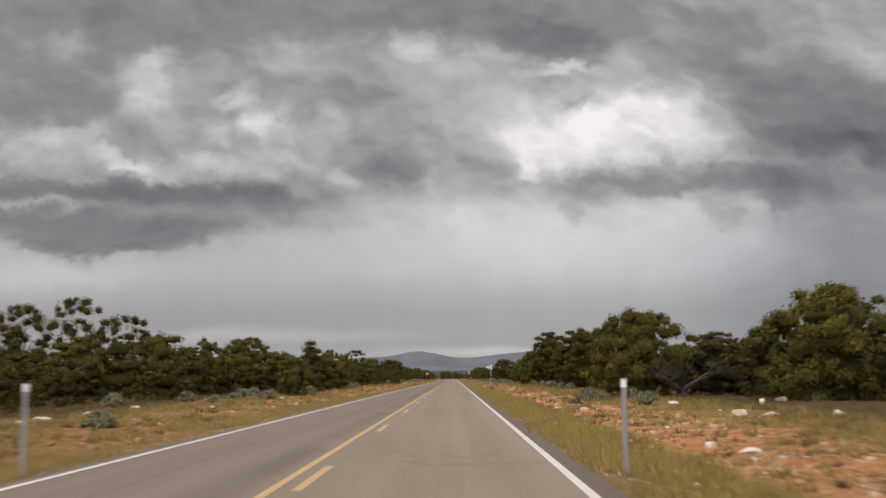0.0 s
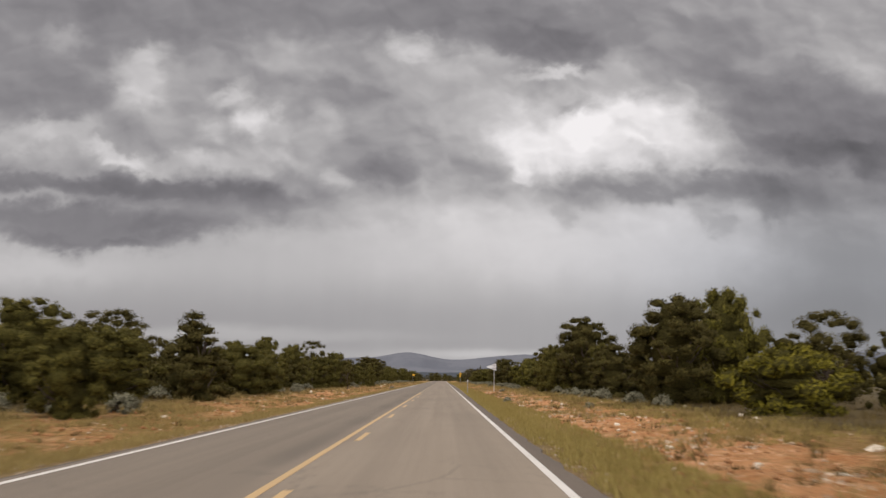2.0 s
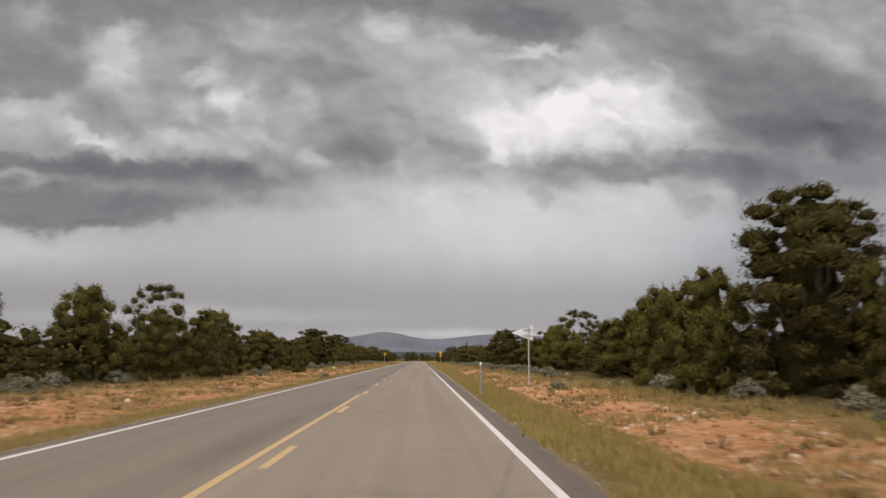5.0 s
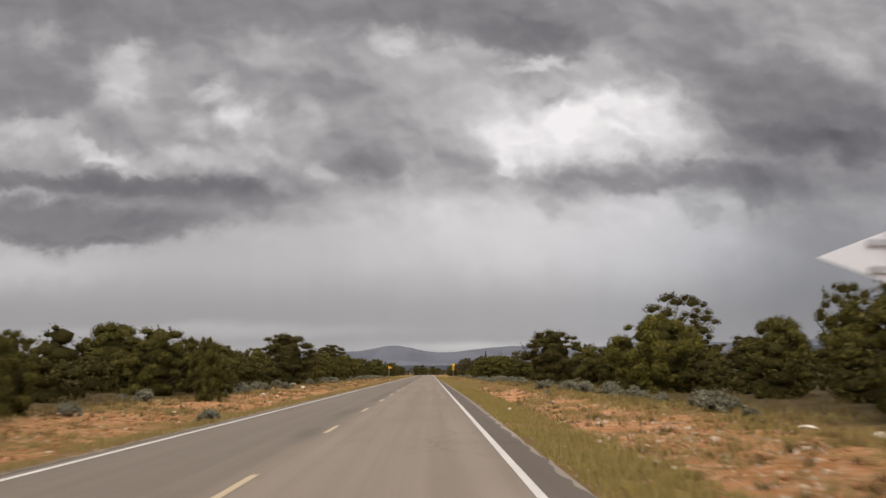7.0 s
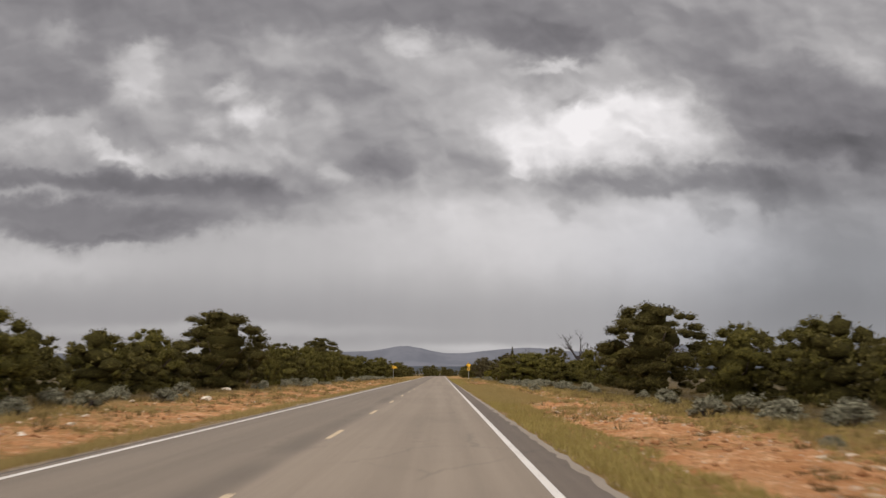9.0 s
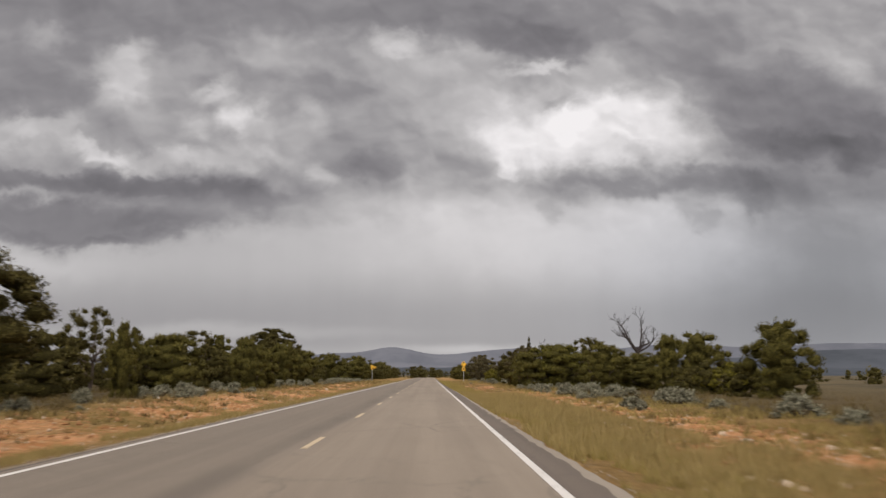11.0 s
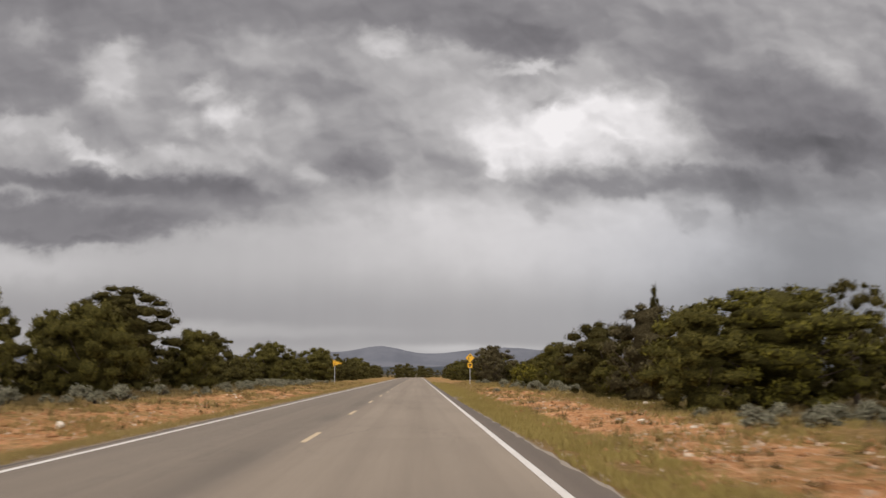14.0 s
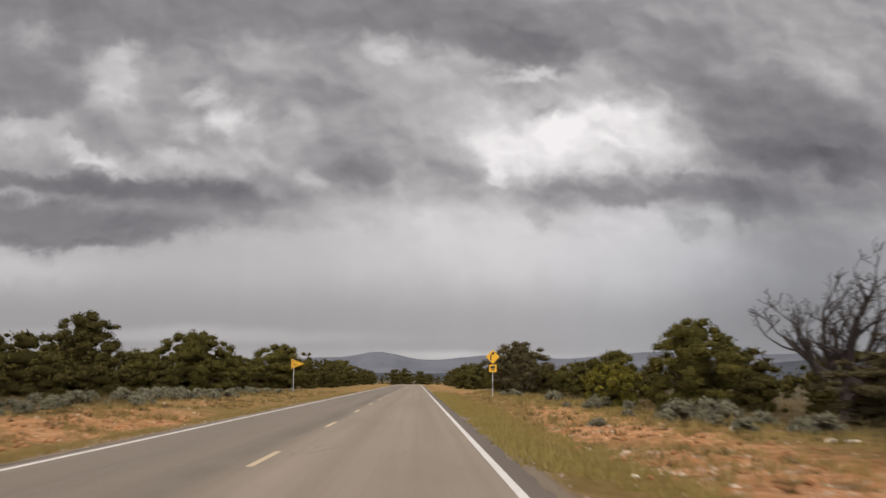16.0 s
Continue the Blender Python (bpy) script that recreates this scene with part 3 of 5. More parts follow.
half = [4.0, 4.2, 4.5, 4.9, 5.3, 5.6] + [5.9 + 0.27 * i for i in range(18)] + [10.9, 11.6, 12.5, 14.0, 16.0, 19.0, 24.0, 32.0, 50.0, 90.0, 200.0, 500.0, 1500.0, 4600.0]
stations_x = [-v for v in reversed(half)] + [-2.0, 0.0, 2.0] + half
stations_y = [-4600.0, -1500.0, -400.0, -100.0, -30.0] + [float(v) for v in np.arange(-6.0, 345.0, 0.42)] + [float(v) for v in np.arange(345.5, 470.0, 1.0)] + [float(v) for v in np.arange(470.0, 700.0, 5.0)] + [720.0, 800.0, 1000.0, 1500.0, 2500.0, 4600.0]
gv, gf = [], []
for y in stations_y:
    for x in stations_x:
        gv.append((x, y, ground_height(x, y)))
nx = len(stations_x)
for j in range(len(stations_y) - 1):
    for i in range(nx - 1):
        gf.append((j * nx + i, j * nx + i + 1, (j + 1) * nx + i + 1, (j + 1) * nx + i))
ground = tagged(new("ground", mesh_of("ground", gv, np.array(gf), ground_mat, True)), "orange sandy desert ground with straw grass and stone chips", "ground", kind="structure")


def ribbon(name, left, right, y0, y1, step, top, thick, material, label, ragged=0.0, seed=0.0):
    """A slab along the road from y0 to y1; left and right are distances from the road's middle, or functions of y."""
    ys = list(np.arange(y0, y1, step)) + [y1]
    v, q = [], []
    for y in ys:
        a = left(y) if callable(left) else left
        b = right(y) if callable(right) else right
        if ragged:
            e = ragged * noise.noise((y * 0.9, seed, 0.0)) + 0.5 * ragged * noise.noise((y * 3.1, seed, 4.0))
            a, b = (a, b + e) if b > 0 else (a - e, b)
        side, drop = bend(y)
        v += [(a + side, y, top + drop), (b + side, y, top + drop), (b + side + (0.04 if b > 0 else 0), y, top - thick + drop), (a + side - (0.04 if a < 0 else 0), y, top - thick + drop)]
    for j in range(len(ys) - 1):
        k, m = 4 * j, 4 * (j + 1)
        q += [(k, k + 1, m + 1, m), (k + 1, k + 2, m + 2, m + 1), (k + 3, k, m, m + 3)]
    q += [(0, 3, 2, 1), (4 * (len(ys) - 1), 4 * (len(ys) - 1) + 1, 4 * (len(ys) - 1) + 2, 4 * (len(ys) - 1) + 3)]
    return tagged(new(name, mesh_of(name, v, q, material)), label, name.split("_")[0] if name != "road" else "road", kind="structure")


def shoulder_width(y):
    return float(np.interp(y, (0.0, 85.0, 135.0, 184.0, 235.0, 284.0, 324.0), (3.86, 3.90, 4.05, 4.15, 4.05, 4.06, 3.90)))


road = ribbon("road", -3.74, 3.58, -60.0, 700.0, 4.0, 0.0, 0.14, asphalt_mat, "bleached grey-brown asphalt two-lane highway")
ribbon("shoulder_east", 3.58, shoulder_width, -60.0, 640.0, 0.6, -0.006, 0.14, shoulder_mat, "narrow strip of darker asphalt beside the edge line", 0.14, 2.0)
ribbon("shoulder_west", -3.84, -3.74, -60.0, 640.0, 0.6, -0.006, 0.14, shoulder_mat, "crumbling dark asphalt edge", 0.08, 9.0)
ribbon("gravel_edge_east", lambda y: shoulder_width(y) - 0.03, lambda y: shoulder_width(y) + float(np.interp(y, (115.0, 150.0, 184.0, 235.0, 284.0, 315.0), (0.02, 0.08, 0.18, 0.18, 0.10, 0.02))), 118.0, 312.0, 0.6, -0.018, 0.14, grit_mat, "pale strip of spilled gravel beside the asphalt", 0.10, 5.0)
edge_e = ribbon("edge_line_east", 3.455, 3.54, -60.0, 690.0, 4.0, 0.004, 0.003, white_paint, "solid white painted edge line")
edge_w = ribbon("edge_line_west", -3.545, -3.455, -60.0, 690.0, 4.0, 0.004, 0.003, white_paint, "solid white painted edge line")
solid = ribbon("centre_line_solid", -0.195, -0.11, -60.0, 132.9, 4.0, 0.004, 0.003, yellow_paint, "solid yellow no-passing line")
for k in range(-3, 47):
    y0 = 11.39 + 12.19 * k
    shift = 0.12 - 0.32 * min(max((y0 - 110.0) / 40.0, 0.0), 1.0)
    dash = ribbon("centre_dash", shift - 0.04, shift + 0.04, y0, y0 + 3.05, 3.05, 0.004, 0.003, yellow_paint if y0 < 130 else faded_paint, "worn yellow dash of the centre line")
    tagged(dash, category="road marking", group="dashes of the centre line")
for line in (edge_e, edge_w, solid):
    tagged(line, category="road marking")

# ---- far hills ----


def hills(name, distance, base, peaks, material, label, rough):
    """A long ridge across the view; peaks: (bearing, half width, height) in hundredths of the distance."""
    v, q = [], []
    bearings = np.arange(-130.0, 131.0, 0.7)
    for u in bearings:
        h = base
        for c, w, p in peaks:
            h += p * math.exp(-((u - c) / w) ** 2)
        h += rough * (noise.noise((u * 0.25, distance * 0.01, 0.0)) + 0.5 * noise.noise((u * 0.9, distance * 0.01, 2.0)))
        x = u * distance / 100
        y = distance * (1.0 - 0.00001 * u * u)
        top = h * distance / 100
        v += [(x, y - 0.16 * distance, -4.0), (x, y - 0.05 * distance, 0.45 * top + 0.3 * rough * noise.noise((u * 0.6, 5.0, 0.0)) * distance / 100), (x, y, top), (x, y + 0.08 * distance, -6.0)]
    for i in range(len(bearings) - 1):
        for k in range(3):
            q.append((4 * i + k, 4 * i + 4 + k, 4 * i + 5 + k, 4 * i + k + 1))
    return tagged(new(name, mesh_of(name, v, np.array(q), material, True)), label, "hills", kind="structure")


# both ridges carry their haze as blue-grey colour and glow
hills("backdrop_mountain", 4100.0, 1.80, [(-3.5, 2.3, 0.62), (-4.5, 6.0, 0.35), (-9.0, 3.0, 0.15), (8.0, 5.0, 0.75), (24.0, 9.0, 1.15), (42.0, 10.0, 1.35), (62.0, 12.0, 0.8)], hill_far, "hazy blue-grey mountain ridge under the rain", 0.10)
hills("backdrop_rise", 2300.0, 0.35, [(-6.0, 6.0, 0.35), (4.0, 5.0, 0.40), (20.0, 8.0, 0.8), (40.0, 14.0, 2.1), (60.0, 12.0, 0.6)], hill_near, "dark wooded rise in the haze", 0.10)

# ---- trees ----
SHAPES = {
    # outline radius (share of half the width) against height share
    "juniper": lambda s: 0.62 + 0.38 * math.sin(math.pi * min(s * 1.5, 1.0) * 0.5) if s < 0.42 else max(1.0 - ((s - 0.42) / 0.58) ** 2.3, 0.0) ** 0.62,
    "pinyon": lambda s: 0.0 if s < 0.05 else (0.66 + 0.34 * min((s - 0.05) / 0.40, 1.0) if s < 0.5 else max(1.0 - ((s - 0.5) / 0.5) ** 2.6, 0.0) ** 0.6),
    "open": lambda s: 0.0 if s < 0.16 else (0.55 + 0.45 * min((s - 0.16) / 0.40, 1.0) if s < 0.68 else max(1.0 - ((s - 0.68) / 0.32) ** 2.0, 0.0) ** 0.55),
    "cone": lambda s: 0.80 + 0.20 * s / 0.2 if s < 0.2 else max(1.0 - (s - 0.2) / 0.80, 0.0) ** 0.70 + 0.10 * (1 - s),
}


def ball(level):
    bm = bmesh.new()
    bmesh.ops.create_icosphere(bm, subdivisions=level, radius=1.0)
    v = np.array([tuple(p.co) for p in bm.verts])
    f = np.array([[q.index for q in t.verts] for t in bm.faces])
    bm.free()
    return v, f


BALLS = {1: ball(1), 2: ball(2)}


def unit(v):
    return v / (np.linalg.norm(v, axis=-1, keepdims=True) + 1e-9)


class Foliage:
    """Gathers shade-dark hearts and leaf sprays of one crown, with the normals of the heads they sit on."""

    def __init__(self, seed):
        self.dice = np.random.RandomState(seed)
        self.V, self.F, self.I, self.N, self.base = [], [], [], [], 0

    def add(self, v, f, n, inner):
        self.V.append(v)
        self.F.append(f + self.base)
        self.N.append(n)
        self.I.append(np.full(len(f), inner))
        self.base += len(v)

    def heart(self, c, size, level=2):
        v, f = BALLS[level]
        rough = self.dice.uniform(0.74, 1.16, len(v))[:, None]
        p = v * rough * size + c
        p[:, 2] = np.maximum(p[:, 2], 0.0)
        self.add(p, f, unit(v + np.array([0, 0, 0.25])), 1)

    def head(self, c, out, size, leaves, leaf_size, low=-0.45):
        """Sprays over the outer side of a rounded head; size is its three radii."""
        dice = self.dice
        g = unit(dice.normal(size=(leaves * 2, 3)))
        g = g[g @ unit(out + np.array([0, 0, 0.45])) > low][:leaves]
        n = len(g)
        ripple = 1.0 + 0.10 * np.sin(g[:, 0] * 7.0 + c[0] * 9.0) * np.sin(g[:, 1] * 6.0 + c[2] * 7.0) + 0.08 * np.sin(g[:, 2] * 9.0 + c[1] * 5.0)
        p = c + g * size * (ripple * (0.80 + 0.34 * dice.rand(n) ** 1.6))[:, None]
        normal = unit(0.75 * g + 0.40 * out + np.array([0, 0, 0.42]) + 0.26 * dice.normal(size=(n, 3)))
        along = unit(0.9 * dice.normal(size=(n, 3)) + 0.75 * g + np.array([0, 0, 0.55]))
        across = unit(np.cross(along, normal) + 0.45 * dice.normal(size=(n, 3)))
        ls = leaf_size * dice.uniform(0.6, 1.45, n)[:, None]
        tri = np.stack([p - across * ls * 0.34 - along * ls * 0.4, p + across * ls * 0.34 - along * ls * 0.4, p + along * ls * 0.75], axis=1)
        flat = np.cross(tri[:, 1] - tri[:, 0], tri[:, 2] - tri[:, 0])
        turned = np.einsum("ij,ij->i", flat, normal) < 0
        tri[turned] = tri[turned][:, ::-1]
        tri[:, :, 2] = np.maximum(tri[:, :, 2], 0.02)
        self.add(tri.reshape(-1, 3), np.arange(n * 3).reshape(-1, 3), np.repeat(normal, 3, axis=0), 0)

    def done(self):
        return np.concatenate(self.V), np.concatenate(self.F), np.concatenate(self.I), np.concatenate(self.N)


def crown_arrays(rng, shape, wide, tall, heads, leaves, head_size, leaf_size, level=2, gaps=0.0):
    """A crown of rounded heads of fine sprays, set apart over a lobed outline, with dark hearts as the shade between
    them.
    """
    outline = SHAPES[shape]
    seed = rng.uniform(0, 50)
    leaf = Foliage(rng.randrange(10 ** 6))
    middle = np.array([0.0, 0.0, 0.42 * tall])
    # dark hearts paint the shaded inside of the crown
    if not gaps:
        for s in np.linspace(0.12, 0.88, 7 if level == 2 else 4):
            r = outline(s) * wide / 2
            if r > 0.05:
                leaf.heart(np.array([rng.uniform(-0.1, 0.1) * r, rng.uniform(-0.1, 0.1) * r, 0.92 * s * tall]), np.array([0.46 * r, 0.46 * r, min(0.46 * r, 0.12 * tall)]), level)
    placed = []
    while len(placed) < heads:
        best = None
        # of several tries take the one farthest from the heads that stand already
        for k in range(9):
            s = rng.uniform(0.03, 0.97)
            r = outline(s)
            if r <= 0.01 or rng.random() > 0.25 + 0.75 * r:
                continue
            a = rng.uniform(0, 2 * math.pi)
            lobe = 1.0 + (0.28 if gaps else 0.38) * noise.noise((math.cos(a) * 1.4 + seed, math.sin(a) * 1.4, s * 2.6 + seed))
            size = head_size * rng.choice((0.62, 0.8, 1.0, 1.0, 1.25)) * (0.62 + 0.38 * r)
            rad = max(r * lobe * (1.0 - 0.30 * rng.random() ** 2) * wide / 2 - size * 0.6, 0.0)
            c = np.array([rad * math.cos(a), rad * math.sin(a), max(s * tall - 0.45 * size, 0.35 * size)])
            room = min([np.linalg.norm(c - q) / (size + z) for q, z in placed], default=9.0)
            if best is None or room > best[0]:
                best = (room, c, size)
        if best is None:
            continue
        _, c, size = best
        placed.append((c, size))
        out = unit(c - middle)
        radii = size * np.array([rng.uniform(0.9, 1.2), rng.uniform(0.9, 1.2), rng.uniform(0.60, 0.84)])
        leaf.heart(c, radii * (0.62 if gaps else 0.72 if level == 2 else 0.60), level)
        leaf.head(c, out, radii, int(leaves * (size / head_size) ** 1.6), leaf_size)
    # small shoots that stand out of the top
    for k in range(rng.randint(3, 6) if level == 2 else 0):
        a = rng.uniform(0, 2 * math.pi)
        s = rng.uniform(0.70, 0.92)
        r = outline(s) * wide / 2 * rng.uniform(0.2, 0.9)
        c = np.array([r * math.cos(a), r * math.sin(a), s * tall])
        thin = 0.24 * head_size
        leaf.head(c, np.array([0.0, 0.0, 1.0]), np.array([thin, thin, rng.uniform(2.2, 3.6) * thin]), leaves // 4, leaf_size, -1.1)
    return leaf.done()


def trunk_limbs(rng, shape, wide, tall):
    """A crooked tapering trunk with its main limbs."""
    limbs = []
    lean = Vector((rng.uniform(-0.25, 0.25), rng.uniform(-0.25, 0.25), 0))
    thick = 0.034 * tall
    top = 0.66 * tall
    pts = [Vector((0, 0, -0.12))]
    for i in range(1, 6):
        f = i / 5
        pts.append(Vector((lean.x * f * tall * 0.5 + rng.uniform(-0.08, 0.08) * tall * 0.5, lean.y * f * tall * 0.5 + rng.uniform(-0.08, 0.08) * tall * 0.5, f * top)))
    limbs.append((pts, [thick * (1.25 if i == 0 else 1 - 0.16 * i) for i in range(6)]))
    low = {"juniper": 0.12, "olive": 0.12, "pinyon": 0.22, "open": 0.25, "cone": 0.1}[shape]
    for k in range(9):
        f = rng.uniform(low, 0.75)
        at = pts[0].lerp(pts[-1], f)
        a = k * 2.4 + rng.uniform(-0.5, 0.5)
        reach = SHAPES[shape](min(f + 0.18, 0.9)) * wide / 2 * rng.uniform(0.6, 0.85)
        end = at + Vector((math.cos(a) * reach, math.sin(a) * reach, rng.uniform(0.10, 0.30) * tall))
        mid = at.lerp(end, 0.5) + Vector((rng.uniform(-0.15, 0.15), rng.uniform(-0.15, 0.15), -0.05 * tall))
        r = thick * rng.uniform(0.32, 0.5)
        limbs.append(([at, mid, end], [r, r * 0.7, r * 0.25]))
    return limbs


KINDS = {
    # shape, crown width, height, heads, leaves a head, head size, leaf size, foliage, label, category
    "juniper": ("juniper", 5.0, 4.6, 57, 210, 0.58, 0.097, juniper_leaf, "bushy olive-green juniper branching to the ground", "juniper tree"),
    "pinyon": ("pinyon", 4.6, 5.6, 59, 210, 0.56, 0.094, pinyon_leaf, "dark green rounded pinyon pine on sandy ground", "pine tree"),
    "open": ("open", 4.6, 5.6, 58, 170, 0.50, 0.092, pinyon_leaf, "gnarled pinyon pine with an open crown", "pine tree"),
    "cone": ("cone", 3.8, 5.0, 57, 196, 0.48, 0.092, pinyon_leaf, "conical dark green pinyon pine", "pine tree"),
    "tall": ("pinyon", 5.4, 7.2, 85, 220, 0.62, 0.094, pinyon_leaf, "tall dense dark pinyon pine with a rounded top", "pine tree"),
    "olive": ("juniper", 7.0, 4.6, 80, 220, 0.63, 0.097, olive_leaf, "broad yellow-green juniper with several rounded heads", "juniper tree"),
    "broad": ("juniper", 7.0, 4.6, 78, 220, 0.63, 0.097, juniper_leaf, "broad bushy olive-green juniper branching to the ground", "juniper tree"),
    "golden": ("juniper", 4.4, 2.6, 44, 186, 0.48, 0.101, golden_leaf, "low yellow-green bush beside the junipers", "bush"),
    "drab": ("juniper", 5.0, 4.8, 52, 166, 0.50, 0.100, drab_leaf, "grey-brown half-dead juniper with thin foliage", "juniper tree"),
}
HEARTS = {"juniper": olive_heart, "broad": olive_heart, "olive": olive_heart, "golden": olive_heart, "drab": drab_heart}
VARIANTS = {"juniper": 4, "pinyon": 3, "open": 4, "cone": 2, "golden": 2, "drab": 2, "olive": 2, "tall": 1, "broad": 3}
TREE_NAMES = {"juniper": "juniper_tree", "pinyon": "pinyon_pine", "open": "pinyon_pine", "cone": "pinyon_pine", "golden": "bush", "drab": "juniper_tree", "olive": "juniper_tree", "tall": "pinyon_pine", "broad": "juniper_tree"}
proto = {}
tree_rng = random.Random(11)
tree_count = {}


def unscale(ob):
    return Matrix.Diagonal((1 / ob.scale.x, 1 / ob.scale.y, 1 / ob.scale.z, 1))


def tree(kind, x, y, tall, wide, group="trees beside the road"):
    """One tree with its trunk at x, y."""
    shape, w0, h0, clumps, leaves, csize, lsize, leafm, label, category = KINDS[kind]
    number = tree_count.get(kind, 0)
    tree_count[kind] = number + 1
    variant = number % VARIANTS[kind]
    turn = tree_rng.uniform(0, 360)
    z = ground_height(x, y) - 0.04
    m = pose(x, y, z, 0, 0, turn) @ Matrix.Diagonal((1.07 * wide / w0, 1.07 * wide / w0, tall / h0, 1))
    key = (kind, variant)
    if key in proto:
        return copy_thing(proto[key], m @ unscale(proto[key]))
    rng = random.Random(100 + 7 * variant + len(kind))
    root = tagged(new(TREE_NAMES[kind]), label, category, group)
    part_mesh("trunk", limbs_mesh("trunk", trunk_limbs(rng, shape, w0, h0), bark_mat), root, "shaggy grey-brown bark")
    v, f, inner, normals = crown_arrays(rng, shape, w0, h0, clumps, leaves, csize, lsize, 2, 1.0 if kind == "open" else 0.0)
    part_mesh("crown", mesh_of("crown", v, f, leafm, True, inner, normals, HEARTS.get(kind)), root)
    root.matrix_basis = m
    proto[key] = root
    return root


def dead_tree(x, y, tall, wide, seed, mains, twigs, thick, label, spread=1.0, fork=0.16):
    """A leafless tree: a short bole, crooked main limbs, and twigs that fork from them."""
    rng = random.Random(seed)
    limbs, fine = [], []

    def grow(at, way, length, r, level):
        pts, rad = [at], [r]
        p, d = at.copy(), way.normalized()
        for i in range(5):
            d = (d + Vector((rng.uniform(-0.42, 0.42), rng.uniform(-0.42, 0.42), rng.uniform(-0.22, 0.30)))).normalized()
            p = p + d * length / 5
            pts.append(p.copy())
            rad.append(max(r * (1 - 0.135 * (i + 1)), 0.013))
        (limbs if level == 1 else fine).append((pts, rad))
        if level >= twigs:
            return
        for k in range(6 if level == 1 else 4):
            i = rng.randint(2, 5)
            out = Vector((rng.gauss(0, 1), rng.gauss(0, 1), rng.uniform(-0.1, 0.9))).normalized()
            grow(pts[i], d * 0.7 + out, length * rng.uniform(0.34, 0.52), rad[i] * rng.uniform(0.55, 0.75), level + 1)

    bole = fork * tall
    r0 = thick * tall
    limbs.append(([Vector((0, 0, -0.15)), Vector((0.03, 0, 0.5 * bole)), Vector((0, 0.03, bole * 1.15))], [1.5 * r0, 1.25 * r0, 1.1 * r0]))
    for k in range(mains):
        a = 2 * math.pi * k / mains + rng.uniform(-0.4, 0.4)
        tilt = spread * rng.uniform(0.35, 1.0) * wide / tall if k else 0.12
        grow(Vector((0, 0, bole)), Vector((math.cos(a) * tilt, math.sin(a) * tilt, 1.0)), tall * (1.0 - fork) * rng.uniform(0.65, 0.95), r0 * rng.uniform(0.55, 0.9), 1)
    top = max(p.z for pts, _ in limbs + fine for p in pts)
    root = tagged(new("dead_tree"), label, "dead tree", "trees beside the road")
    part_mesh("trunk", limbs_mesh("trunk", limbs, dead_wood, 6), root)
    tagged(part_mesh("twig_spray", limbs_mesh("twig_spray", fine, dead_wood, 4), root, "bare thin grey twigs"), kind="stuff")
    reach = max(math.hypot(p.x, p.y) for pts, _ in limbs + fine for p in pts)
    across = 0.5 * wide / reach
    root.matrix_basis = pose(x, y, ground_height(x, y) - 0.05) @ Matrix.Diagonal((across, across, tall / top, 1))
    return root


# ---- sagebrush, stones, grass ----
sage_proto = []


def sage_mesh(seed):
    rng = random.Random(seed)
    leaf = Foliage(seed)
    for k in range(17):
        a, e = rng.uniform(0, 2 * math.pi), rng.random() ** 0.6
        c = np.array([math.cos(a) * 0.38 * e, math.sin(a) * 0.38 * e, 0.38 - 0.30 * e * e + rng.uniform(-0.08, 0.08)])
        size = rng.uniform(0.12, 0.18) * np.array([1.0, 1.0, 0.9])
        # a darker grey heart paints the shade inside the shrub
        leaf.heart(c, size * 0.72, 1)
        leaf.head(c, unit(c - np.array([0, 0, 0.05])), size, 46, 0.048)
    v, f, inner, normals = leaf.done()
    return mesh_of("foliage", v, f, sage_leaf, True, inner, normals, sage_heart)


sage_rng = random.Random(5)


def sagebrush(x, y, wide, tall):
    """One rounded silver-grey shrub."""
    k = sage_rng.randrange(4)
    m = pose(x, y, ground_height(x, y) - 0.03, 0, 0, sage_rng.uniform(0, 360)) @ Matrix.Diagonal((wide * 1.05, wide * 1.05, min(max(tall, 0.60 * wide), 0.95 * wide) * 1.55, 1))
    if len(sage_proto) > k:
        return copy_thing(sage_proto[k], m @ unscale(sage_proto[k]))
    k = len(sage_proto)
    rng = random.Random(40 + k)
    root = tagged(new("sagebrush"), "rounded silver-grey sagebrush on the sandy verge", "shrub", "sagebrush along the road")
    stems = []
    for i in range(6):
        a = i * 1.05 + rng.uniform(-0.3, 0.3)
        stems.append(([Vector((0, 0, -0.05)), Vector((math.cos(a) * 0.12, math.sin(a) * 0.12, 0.10)), Vector((math.cos(a) * 0.24, math.sin(a) * 0.24, 0.26))], [0.03, 0.02, 0.008]))
    tagged(part_mesh("woody_base", limbs_mesh("woody_base", stems, dead_wood, 5), root, "grey woody stems"), kind="stuff")
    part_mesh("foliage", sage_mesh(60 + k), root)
    root.matrix_basis = m
    sage_proto.append(root)
    return root


def stone_mesh(seed):
    """An angular weathered block: a lump cut by several planes."""
    rng = random.Random(seed)
    bm = bmesh.new()
    bmesh.ops.create_icosphere(bm, subdivisions=2, radius=0.5)
    cuts = []
    for k in range(9):
        n = Vector((rng.gauss(0, 1), rng.gauss(0, 1), rng.gauss(0, 0.8))).normalized()
        cuts.append((n, rng.uniform(0.20, 0.38)))
    off = rng.uniform(0, 30)
    for v in bm.verts:
        for n, d in cuts:
            over = v.co.dot(n) - d
            if over > 0:
                v.co -= n * over
        v.co *= 1.0 + 0.05 * noise.noise(v.co * 5.0 + Vector((off, 0, 0)))
        v.co.z = max(v.co.z * 0.75, -0.14)
    me = bpy.data.meshes.new("stone")
    bm.to_mesh(me)
    bm.free()
    me.materials.append(stone_mat)
    return me


